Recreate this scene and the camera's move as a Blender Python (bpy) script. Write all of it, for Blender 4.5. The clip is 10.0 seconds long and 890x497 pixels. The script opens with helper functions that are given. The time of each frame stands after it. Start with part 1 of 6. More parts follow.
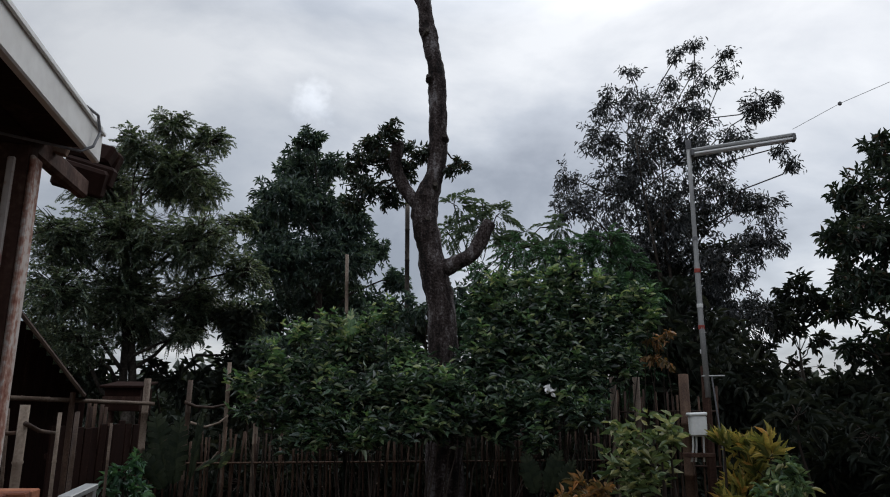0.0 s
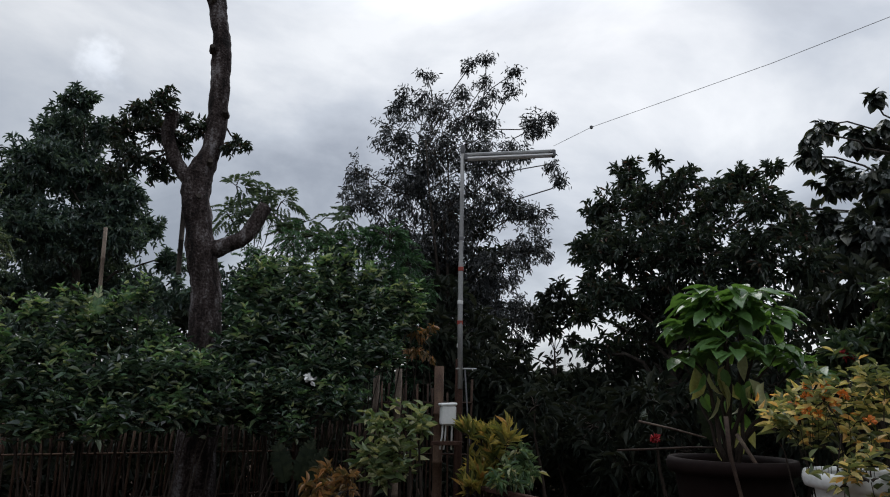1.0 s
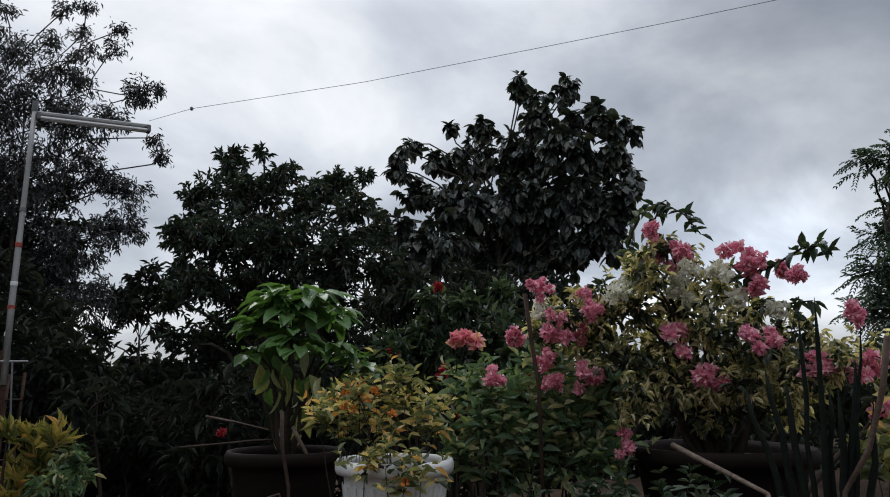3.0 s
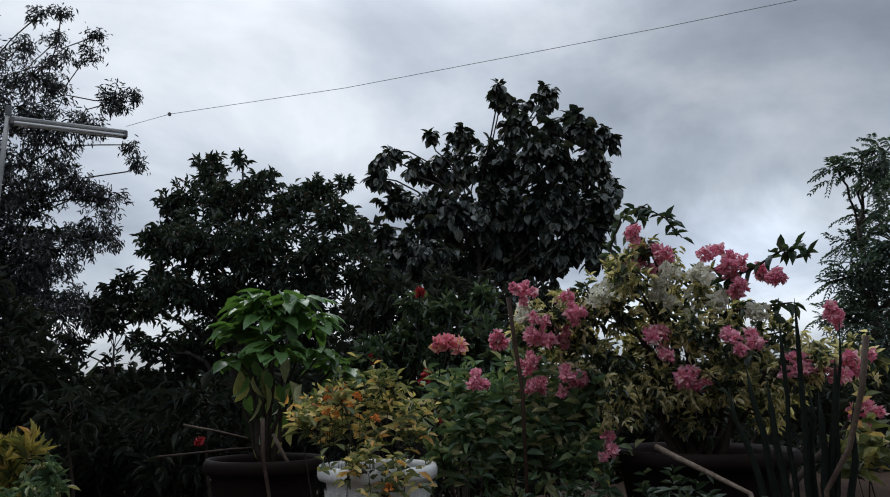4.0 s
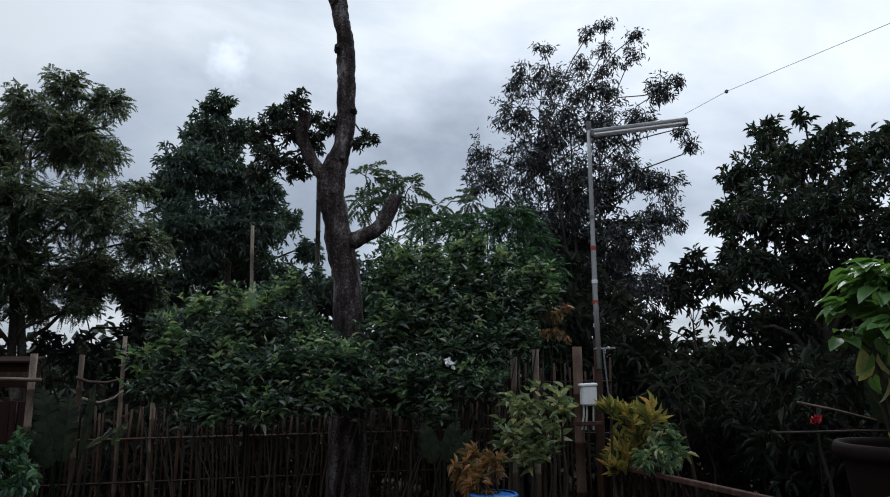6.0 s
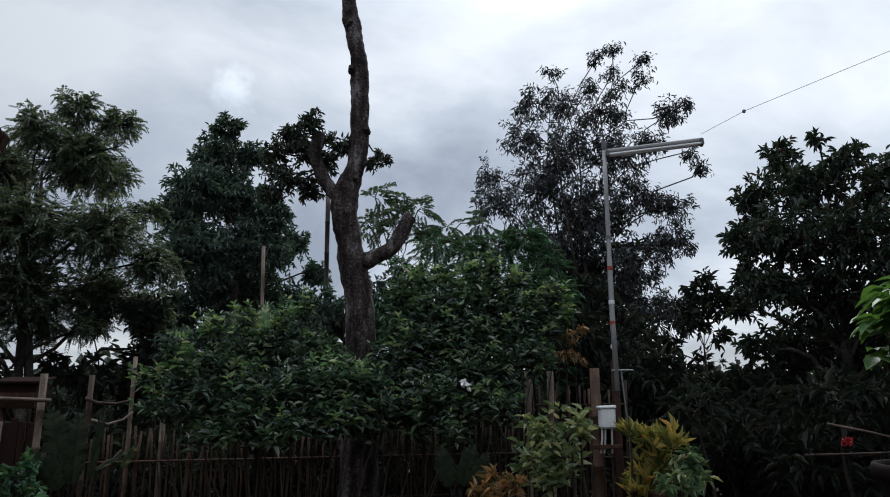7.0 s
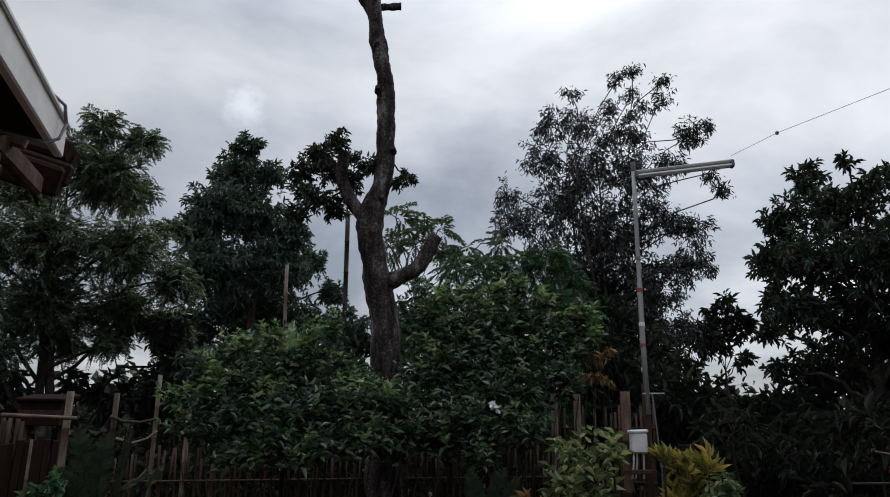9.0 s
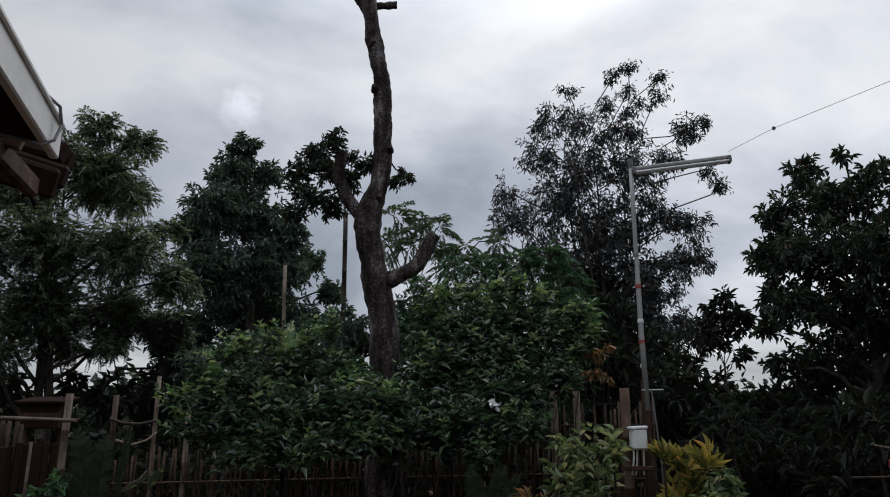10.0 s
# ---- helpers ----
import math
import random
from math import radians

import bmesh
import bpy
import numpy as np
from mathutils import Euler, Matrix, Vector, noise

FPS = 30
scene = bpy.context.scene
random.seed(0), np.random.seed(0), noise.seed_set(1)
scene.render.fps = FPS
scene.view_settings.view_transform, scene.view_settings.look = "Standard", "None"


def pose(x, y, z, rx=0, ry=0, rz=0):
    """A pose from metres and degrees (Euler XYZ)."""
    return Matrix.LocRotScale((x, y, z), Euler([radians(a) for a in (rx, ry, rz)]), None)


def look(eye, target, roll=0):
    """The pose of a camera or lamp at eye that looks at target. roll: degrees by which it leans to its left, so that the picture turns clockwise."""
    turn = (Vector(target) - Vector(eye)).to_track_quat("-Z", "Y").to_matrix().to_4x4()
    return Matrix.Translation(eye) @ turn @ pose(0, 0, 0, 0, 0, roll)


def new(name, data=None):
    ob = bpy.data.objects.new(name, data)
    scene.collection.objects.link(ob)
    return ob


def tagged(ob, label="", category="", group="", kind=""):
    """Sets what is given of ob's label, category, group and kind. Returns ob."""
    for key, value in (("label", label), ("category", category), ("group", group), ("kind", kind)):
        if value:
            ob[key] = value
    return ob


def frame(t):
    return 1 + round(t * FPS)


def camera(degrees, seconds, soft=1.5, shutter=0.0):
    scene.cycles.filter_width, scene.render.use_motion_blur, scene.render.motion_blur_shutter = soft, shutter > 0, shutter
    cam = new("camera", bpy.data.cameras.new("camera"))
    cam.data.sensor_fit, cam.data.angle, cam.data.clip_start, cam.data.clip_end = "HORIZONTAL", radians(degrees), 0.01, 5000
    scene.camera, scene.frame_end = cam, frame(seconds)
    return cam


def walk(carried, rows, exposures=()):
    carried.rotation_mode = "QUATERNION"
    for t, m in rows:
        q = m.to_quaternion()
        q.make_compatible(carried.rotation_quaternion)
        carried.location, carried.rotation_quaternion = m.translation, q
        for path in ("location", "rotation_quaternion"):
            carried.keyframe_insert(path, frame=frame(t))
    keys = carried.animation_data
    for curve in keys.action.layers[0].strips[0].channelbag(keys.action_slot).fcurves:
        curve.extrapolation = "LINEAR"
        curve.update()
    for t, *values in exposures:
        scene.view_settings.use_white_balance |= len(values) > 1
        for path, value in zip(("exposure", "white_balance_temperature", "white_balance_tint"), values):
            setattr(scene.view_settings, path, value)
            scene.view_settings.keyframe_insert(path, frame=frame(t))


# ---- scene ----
cam = camera(65.5, 10.0, soft=1.05)
PATH = [
    (0, (0.28, 0.822, 1.554), (0.209, 2.774, 1.986), 0.4),
    (0.5, (0.267, 0.848, 1.548), (0.38, 2.8, 1.966), 0.1),
    (1, (0.545, 0.816, 1.513), (1.048, 2.705, 1.936), 1.2),
    (1.2, (0.603, 0.835, 1.516), (1.271, 2.673, 1.936), 0.9),
    (1.5, (0.619, 0.817, 1.533), (1.478, 2.576, 1.943), 0.5),
    (2, (0.655, 0.804, 1.546), (1.734, 2.438, 1.951), 0.2),
    (2.5, (0.679, 0.776, 1.55), (1.931, 2.282, 1.957), -0.1),
    (3, (0.709, 0.725, 1.577), (2.144, 2.062, 1.97), -0.2),
    (3.2, (0.72, 0.715, 1.58), (2.198, 2.002, 1.981), -0.6),
    (4.5, (0.654, 0.765, 1.542), (2.103, 2.072, 1.981), -0.4),
    (5, (0.519, 0.748, 1.601), (1.595, 2.394, 1.967), -1.2),
    (5.2, (0.478, 0.738, 1.601), (1.357, 2.493, 1.953), -0.8),
    (5.5, (0.419, 0.728, 1.6), (0.979, 2.619, 1.932), -0.5),
    (6, (0.451, 0.768, 1.6), (0.609, 2.731, 1.946), -0.1),
    (6.2, (0.409, 0.754, 1.579), (0.527, 2.717, 1.94), 0.1),
    (7.5, (0.241, 0.892, 1.556), (0.435, 2.833, 1.997), 0.3),
    (8, (0.114, 0.876, 1.595), (0.339, 2.81, 2.05), 0.6),
    (8.5, (0.114, 0.904, 1.572), (0.291, 2.844, 2.024), 0.8),
    (9, (0.119, 0.899, 1.566), (0.244, 2.838, 2.039), 0.7),
    (9.5, (0.115, 0.905, 1.578), (0.187, 2.845, 2.056), -0.0),
    (10, (0.121, 0.901, 1.565), (0.251, 2.84, 2.034), 0.1),
]
walk(cam, [(t, look(eye, target, roll)) for t, eye, target, roll in PATH],
     [(0, 0.0, 6350, 10), (3.2, 0.0, 6350, 10), (4.5, -0.12, 6000, 8), (5.0, -0.08, 6000, 8), (6.0, 0.12, 6000, 8), (7.5, 0.0, 6150, 9), (9.0, -0.12, 6300, 10), (10, -0.14, 6350, 11)])

# ---- world, sun ----
SUN_YAW, SUN_UP = -28.0, 42.0
world = bpy.data.worlds.new("overcast_sky")
scene.world = world
world.use_nodes = True


def node(tree, kind, **values):
    n = tree.nodes.new(kind)
    for key, value in values.items():
        if key in n.inputs:
            n.inputs[key].default_value = value
    return n


def overcast():
    nt = world.node_tree
    nt.nodes.clear()
    link = nt.links.new
    out = nt.nodes.new("ShaderNodeOutputWorld")
    back = node(nt, "ShaderNodeBackground", Strength=1.0)
    sky = nt.nodes.new("ShaderNodeTexSky")
    sky.sky_type, sky.sun_disc = "NISHITA", False
    sky.sun_elevation, sky.sun_rotation = radians(SUN_UP), radians(-SUN_YAW)
    scaled = nt.nodes.new("ShaderNodeVectorMath")
    scaled.operation = "SCALE"
    scaled.inputs["Scale"].default_value = 0.1
    link(sky.outputs[0], scaled.inputs[0])
    # cloud deck: directions laid on a plane above
    tex = nt.nodes.new("ShaderNodeTexCoord")
    sep = nt.nodes.new("ShaderNodeSeparateXYZ")
    link(tex.outputs["Generated"], sep.inputs[0])
    up = nt.nodes.new("ShaderNodeMath")
    up.operation = "MAXIMUM"
    up.inputs[1].default_value = 0.0
    link(sep.outputs["Z"], up.inputs[0])
    lift = nt.nodes.new("ShaderNodeMath")
    lift.operation = "ADD"
    lift.inputs[1].default_value = 0.28
    link(up.outputs[0], lift.inputs[0])
    flat = []
    for axis in "XY":
        d = nt.nodes.new("ShaderNodeMath")
        d.operation = "DIVIDE"
        link(sep.outputs[axis], d.inputs[0])
        link(lift.outputs[0], d.inputs[1])
        flat.append(d)
    deck = nt.nodes.new("ShaderNodeCombineXYZ")
    link(flat[0].outputs[0], deck.inputs[0])
    link(flat[1].outputs[0], deck.inputs[1])
    deck.inputs[2].default_value = 3.7
    big = node(nt, "ShaderNodeTexNoise", Scale=1.3, Detail=8.0, Roughness=0.54, Distortion=0.35)
    link(deck.outputs[0], big.inputs["Vector"])
    ramp = nt.nodes.new("ShaderNodeValToRGB")
    el = ramp.color_ramp.elements
    el[0].position, el[0].color = 0.34, (0.30, 0.325, 0.37, 1)
    el[1].position, el[1].color = 0.66, (0.80, 0.81, 0.82, 1)
    mid = el.new(0.5)
    mid.color = (0.50, 0.53, 0.575, 1)
    link(big.outputs["Fac"], ramp.inputs[0])
    # the deck is brightest round the hidden sun
    sun = Vector((math.sin(radians(-SUN_YAW)) * math.cos(radians(SUN_UP)), math.cos(radians(SUN_YAW)) * math.cos(radians(SUN_UP)), math.sin(radians(SUN_UP))))
    dot = nt.nodes.new("ShaderNodeVectorMath")
    dot.operation = "DOT_PRODUCT"
    dot.inputs[1].default_value = sun
    norm = nt.nodes.new("ShaderNodeVectorMath")
    norm.operation = "NORMALIZE"
    link(tex.outputs["Generated"], norm.inputs[0])
    link(norm.outputs[0], dot.inputs[0])
    glow = node(nt, "ShaderNodeMapRange")
    for i, v in zip((1, 2, 3, 4), (0.55, 1.0, 0.84, 1.28)):
        glow.inputs[i].default_value = v
    link(dot.outputs["Value"], glow.inputs[0])
    lit = nt.nodes.new("ShaderNodeVectorMath")
    lit.operation = "SCALE"
    link(ramp.outputs[0], lit.inputs[0])
    # an overcast deck is about twice as bright overhead as low down
    high = node(nt, "ShaderNodeMapRange")
    for i, v in zip((1, 2, 3, 4), (0.50, 0.92, 1.0, 3.2)):
        high.inputs[i].default_value = v
    link(sep.outputs["Z"], high.inputs[0])
    both = nt.nodes.new("ShaderNodeMath")
    both.operation = "MULTIPLY"
    link(glow.outputs[0], both.inputs[0])
    link(high.outputs[0], both.inputs[1])
    # thinner, brighter cloud low in the east, and a small torn gap in the deck
    for way, stretch, size, gain in (((0.94, 0.28, 0.16), (1.0, 1.0, 2.7), 0.32, 1.5), ((-0.218, 0.889, 0.402), (1.0, 1.0, 0.7), 0.036, 0.4), ((0.87, 0.20, 0.45), (1.0, 1.0, 1.7), 0.40, -0.28)):
        off = nt.nodes.new("ShaderNodeVectorMath")
        off.operation = "SUBTRACT"
        off.inputs[1].default_value = Vector(way).normalized()
        link(norm.outputs[0], off.inputs[0])
        torn = node(nt, "ShaderNodeTexNoise", Scale=2.2 / size, Detail=5.0)
        link(off.outputs[0], torn.inputs["Vector"])
        wide = nt.nodes.new("ShaderNodeVectorMath")
        wide.operation = "MULTIPLY"
        wide.inputs[1].default_value = stretch
        link(off.outputs[0], wide.inputs[0])
        far = nt.nodes.new("ShaderNodeVectorMath")
        far.operation = "LENGTH"
        link(wide.outputs[0], far.inputs[0])
        edge = nt.nodes.new("ShaderNodeMath")
        edge.operation = "MULTIPLY_ADD"
        edge.inputs[1].default_value = size * 1.2
        link(torn.outputs["Fac"], edge.inputs[0])
        link(far.outputs["Value"], edge.inputs[2])
        thin = node(nt, "ShaderNodeMapRange")
        thin.interpolation_type = "SMOOTHSTEP"
        for i, v in zip((1, 2, 3, 4), (size * 0.55, size * 1.6, 1.0 + gain, 1.0)):
            thin.inputs[i].default_value = v
        link(edge.outputs[0], thin.inputs[0])
        more = nt.nodes.new("ShaderNodeMath")
        more.operation = "MULTIPLY"
        link(both.outputs[0], more.inputs[0])
        link(thin.outputs[0], more.inputs[1])
        both = more
    mix = nt.nodes.new("ShaderNodeMix")
    mix.data_type = "RGBA"
    mix.inputs[0].default_value = 0.88
    link(both.outputs[0], lit.inputs["Scale"])
    link(scaled.outputs[0], mix.inputs[6])
    link(lit.outputs[0], mix.inputs[7])
    link(mix.outputs[2], back.inputs[0])
    link(back.outputs[0], out.inputs[0])


overcast()
lamp = bpy.data.lights.new("sun", "SUN")
lamp.energy, lamp.angle, lamp.color = 0.7, radians(25), (1.0, 0.97, 0.92)
sun_ob = new("sun", lamp)
sun_ob.matrix_world = look((0, 0, 30), Vector((0, 0, 30)) - Vector((math.sin(radians(-SUN_YAW)), math.cos(radians(SUN_YAW)), math.tan(radians(SUN_UP)))))


# ---- materials ----
def surface(name, rough=0.7, metal=0.0):
    m = bpy.data.materials.new(name)
    m.use_nodes = True
    nt = m.node_tree
    b = nt.nodes["Principled BSDF"]
    b.inputs["Roughness"].default_value, b.inputs["Metallic"].default_value = rough, metal
    return m, nt, b


def ramped(nt, fac, stops):
    r = nt.nodes.new("ShaderNodeValToRGB")
    el = r.color_ramp.elements
    el[0].position, el[0].color = stops[0][0], (*stops[0][1], 1)
    el[1].position, el[1].color = stops[-1][0], (*stops[-1][1], 1)
    for p, c in stops[1:-1]:
        el.new(p).color = (*c, 1)
    nt.links.new(fac, r.inputs[0])
    return r.outputs[0]


def leaf_material(name, stops, rough=0.45, through_light=0.35, tint=(1.2, 1.15, 0.6), spec=0.55):
    """Leaf colours that vary from leaf to leaf, with light coming through the blade."""
    m, nt, b = surface(name, rough)
    stops = [(p, (r * 1.16 if g > r else r, g * 0.97 if g > r else g, b2 * 1.1 if g > r else b2)) for p, (r, g, b2) in stops]
    geo = nt.nodes.new("ShaderNodeNewGeometry")
    col = ramped(nt, geo.outputs["Random Per Island"], stops)
    tex = nt.nodes.new("ShaderNodeTexCoord")
    patch = node(nt, "ShaderNodeTexNoise", Scale=1.3, Detail=3.0)
    nt.links.new(tex.outputs["Object"], patch.inputs["Vector"])
    fine = node(nt, "ShaderNodeTexNoise", Scale=45.0, Detail=3.0)
    nt.links.new(tex.outputs["Object"], fine.inputs["Vector"])
    add = nt.nodes.new("ShaderNodeMath")
    add.operation = "ADD"
    nt.links.new(patch.outputs["Fac"], add.inputs[0])
    nt.links.new(fine.outputs["Fac"], add.inputs[1])
    scale = nt.nodes.new("ShaderNodeVectorMath")
    scale.operation = "SCALE"
    nt.links.new(col, scale.inputs[0])
    nt.links.new(add.outputs[0], scale.inputs["Scale"])
    nt.links.new(scale.outputs[0], b.inputs["Base Color"])
    b.inputs["Specular IOR Level"].default_value = spec
    thin = nt.nodes.new("ShaderNodeBsdfTranslucent")
    warm = nt.nodes.new("ShaderNodeVectorMath")
    warm.operation = "MULTIPLY"
    warm.inputs[1].default_value = tint
    nt.links.new(scale.outputs[0], warm.inputs[0])
    nt.links.new(warm.outputs[0], thin.inputs["Color"])
    mix = nt.nodes.new("ShaderNodeMixShader")
    mix.inputs[0].default_value = through_light
    nt.links.new(b.outputs[0], mix.inputs[1])
    nt.links.new(thin.outputs[0], mix.inputs[2])
    nt.links.new(mix.outputs[0], nt.nodes["Material Output"].inputs[0])
    return m


def rough_material(name, stops, rough=0.85, metal=0.0, size=(8.0, 8.0, 8.0), bump=0.4, fine=60.0, per_object=0.0, spec=0.3, deep=0.01):
    """Two scales of noise for colour, and fine relief."""
    m, nt, b = surface(name, rough, metal)
    b.inputs["Specular IOR Level"].default_value = spec
    tex = nt.nodes.new("ShaderNodeTexCoord")
    mp = nt.nodes.new("ShaderNodeMapping")
    mp.inputs["Scale"].default_value = size
    nt.links.new(tex.outputs["Object"], mp.inputs[0])
    a = node(nt, "ShaderNodeTexNoise", Scale=1.0, Detail=5.0, Roughness=0.6)
    nt.links.new(mp.outputs[0], a.inputs["Vector"])
    c = node(nt, "ShaderNodeTexNoise", Scale=fine, Detail=4.0)
    nt.links.new(tex.outputs["Object"], c.inputs["Vector"])
    mixed = nt.nodes.new("ShaderNodeMix")
    mixed.inputs[0].default_value = 0.35
    nt.links.new(a.outputs["Fac"], mixed.inputs[2])
    nt.links.new(c.outputs["Fac"], mixed.inputs[3])
    fac = mixed.outputs[0]
    if per_object:
        info = nt.nodes.new("ShaderNodeObjectInfo")
        shift = nt.nodes.new("ShaderNodeMath")
        shift.operation = "MULTIPLY_ADD"
        shift.inputs[1].default_value = per_object
        nt.links.new(info.outputs["Random"], shift.inputs[0])
        nt.links.new(fac, shift.inputs[2])
        low = nt.nodes.new("ShaderNodeMath")
        low.operation = "SUBTRACT"
        low.inputs[1].default_value = per_object / 2
        nt.links.new(shift.outputs[0], low.inputs[0])
        fac = low.outputs[0]
    nt.links.new(ramped(nt, fac, stops), b.inputs["Base Color"])
    bp = node(nt, "ShaderNodeBump", Strength=bump, Distance=deep)
    nt.links.new(mixed.outputs[0], bp.inputs["Height"])
    nt.links.new(bp.outputs[0], b.inputs["Normal"])
    return m


BARK = rough_material("bark", [(0.38, (0.015, 0.011, 0.009)), (0.52, (0.05, 0.04, 0.032)), (0.66, (0.14, 0.12, 0.10))], 0.9, 0, (5, 5, 1.6), 1.0, 30)
BARK_PALE = rough_material("pale_bark", [(0.41, (0.007, 0.0045, 0.004)), (0.48, (0.028, 0.018, 0.016)), (0.55, (0.072, 0.056, 0.053)), (0.63, (0.19, 0.175, 0.175))], 0.9, 0, (9, 9, 2.2), 1.0, 40, deep=0.06)
TWIG = rough_material("twig_bark", [(0.3, (0.016, 0.011, 0.008)), (0.7, (0.06, 0.044, 0.034))], 0.9, 0, (8, 8, 8), 0.3)
BAMBOO = rough_material("weathered_bamboo", [(0.3, (0.035, 0.020, 0.014)), (0.5, (0.09, 0.06, 0.042)), (0.75, (0.27, 0.21, 0.16))], 0.7, 0, (9, 9, 3), 0.25, 70, 0.35)
BAMBOO_DARK = rough_material("dark_bamboo", [(0.3, (0.018, 0.008, 0.005)), (0.5, (0.045, 0.023, 0.014)), (0.75, (0.13, 0.078, 0.05))], 0.75, 0, (9, 9, 3), 0.25, 70, 0.3)
OLD_WOOD = rough_material("old_wood", [(0.3, (0.024, 0.010, 0.007)), (0.5, (0.062, 0.030, 0.021)), (0.75, (0.19, 0.12, 0.09))], 0.85, 0, (18, 18, 2), 0.5, 60, 0.15)
# red-brown wood, darkened so its colour carries deep shade under eave and shed
RED_WOOD = rough_material("red_brown_shaded_wood", [(0.3, (0.010, 0.004, 0.003)), (0.6, (0.024, 0.010, 0.007)), (0.8, (0.075, 0.042, 0.03))], 0.85, 0, (10, 10, 2), 0.4, 60, 0.15, spec=0.12)
# peeling paint, kept pale so the strips also carry the post's lit edge
PALE_WOOD = rough_material("pale_paint_and_lit_edge", [(0.36, (0.16, 0.05, 0.03)), (0.45, (0.30, 0.17, 0.13)), (0.52, (0.46, 0.40, 0.36)), (0.75, (0.56, 0.52, 0.48))], 0.8, 0, (22, 22, 2.5), 0.4, 60)
WHITE_METAL = rough_material("white_painted_sheet", [(0.3, (0.62, 0.60, 0.57)), (0.6, (0.78, 0.77, 0.74)), (0.8, (0.84, 0.83, 0.81))], 0.5, 0, (2, 2, 4), 0.08, 30)
RUST_SHEET = rough_material("rusty_roof_sheet", [(0.3, (0.10, 0.05, 0.03)), (0.55, (0.22, 0.15, 0.11)), (0.8, (0.35, 0.31, 0.28))], 0.7, 0.3, (3, 3, 3), 0.2, 40)
GALVANISED = rough_material("galvanised_pipe", [(0.3, (0.22, 0.22, 0.22)), (0.6, (0.36, 0.36, 0.35)), (0.8, (0.46, 0.46, 0.45))], 0.5, 0.4, (6, 6, 2), 0.15, 60)
PALE_PLASTIC = rough_material("pale_plastic", [(0.3, (0.62, 0.62, 0.60)), (0.7, (0.80, 0.80, 0.78))], 0.45, 0, (6, 6, 6), 0.06, 40)
POT_WHITE = rough_material("white_glazed_plastic", [(0.25, (0.5, 0.48, 0.44)), (0.5, (0.76, 0.76, 0.74)), (0.75, (0.82, 0.82, 0.81))], 0.4, 0, (5, 5, 2), 0.06, 40)
POT_BLACK = rough_material("dark_red_brown_clay", [(0.3, (0.006, 0.003, 0.0025)), (0.7, (0.015, 0.008, 0.007))], 0.75, 0, (6, 6, 6), 0.3, 50, spec=0.12)
BLUE_PLASTIC = rough_material("blue_plastic", [(0.3, (0.015, 0.08, 0.30)), (0.7, (0.03, 0.16, 0.5))], 0.4, 0, (6, 6, 6), 0.06, 40)
RED_TAPE = rough_material("red_tape", [(0.3, (0.22, 0.03, 0.02)), (0.7, (0.4, 0.08, 0.06))], 0.6, 0, (20, 20, 20), 0.1)
SOIL = rough_material("soil", [(0.3, (0.025, 0.016, 0.011)), (0.55, (0.06, 0.038, 0.026)), (0.8, (0.11, 0.075, 0.05))], 0.95, 0, (1.2, 1.2, 1.2), 0.9, 25, spec=0.1)
BRICK = rough_material("fired_brick", [(0.3, (0.10, 0.03, 0.017)), (0.55, (0.25, 0.085, 0.04)), (0.8, (0.36, 0.17, 0.10))], 0.9, 0, (12, 12, 12), 0.6, 60, 0.35)
BLACK_WIRE = rough_material("cable_sheath", [(0.3, (0.10, 0.10, 0.105)), (0.7, (0.20, 0.20, 0.21))], 0.6, 0, (10, 10, 10), 0.0)
GLASS_TUBE = rough_material("unlit_tube", [(0.3, (0.7, 0.7, 0.7)), (0.7, (0.8, 0.8, 0.8))], 0.25, 0, (10, 10, 10), 0.0)

LEAF_LEFT = leaf_material("pinnate_leaf", [(0.0, (0.028, 0.055, 0.036)), (0.5, (0.08, 0.14, 0.085)), (1.0, (0.21, 0.29, 0.18))], 0.32, spec=0.9)
LEAF_MID = leaf_material("dark_leaf", [(0.0, (0.018, 0.042, 0.034)), (0.5, (0.05, 0.10, 0.075)), (1.0, (0.13, 0.22, 0.15))], 0.32, 0.3, spec=0.8)
# wide ramp paints in sky glints on some leaves and dark gaps between
LEAF_BUSH = leaf_material("bush_leaf", [(0.0, (0.010, 0.022, 0.013)), (0.5, (0.036, 0.078, 0.044)), (0.86, (0.09, 0.17, 0.095)), (1.0, (0.30, 0.40, 0.26))], 0.26, 0.3, spec=0.9)
LEAF_SAPLING = leaf_material("sapling_leaf", [(0.0, (0.018, 0.055, 0.028)), (0.5, (0.042, 0.125, 0.058)), (1.0, (0.10, 0.24, 0.115))], 0.34, spec=0.8)
LEAF_YOUNG = leaf_material("young_bush_leaf", [(0.0, (0.06, 0.16, 0.06)), (0.6, (0.15, 0.30, 0.12)), (1.0, (0.36, 0.48, 0.24))], 0.32, 0.4, spec=0.8)
LEAF_EUC = leaf_material("narrow_leaf", [(0.0, (0.010, 0.015, 0.015)), (0.5, (0.026, 0.036, 0.035)), (1.0, (0.08, 0.10, 0.09))], 0.4, 0.22, spec=0.5)
LEAF_MANGO = leaf_material("mango_leaf", [(0.0, (0.014, 0.030, 0.020)), (0.6, (0.030, 0.055, 0.032)), (0.93, (0.058, 0.09, 0.05)), (1.0, (0.13, 0.065, 0.05))], 0.34, 0.2, spec=0.6)
LEAF_TEAK = leaf_material("broad_leaf", [(0.0, (0.018, 0.03, 0.024)), (0.6, (0.038, 0.06, 0.043)), (1.0, (0.085, 0.105, 0.07))], 0.38, 0.2, spec=0.55)
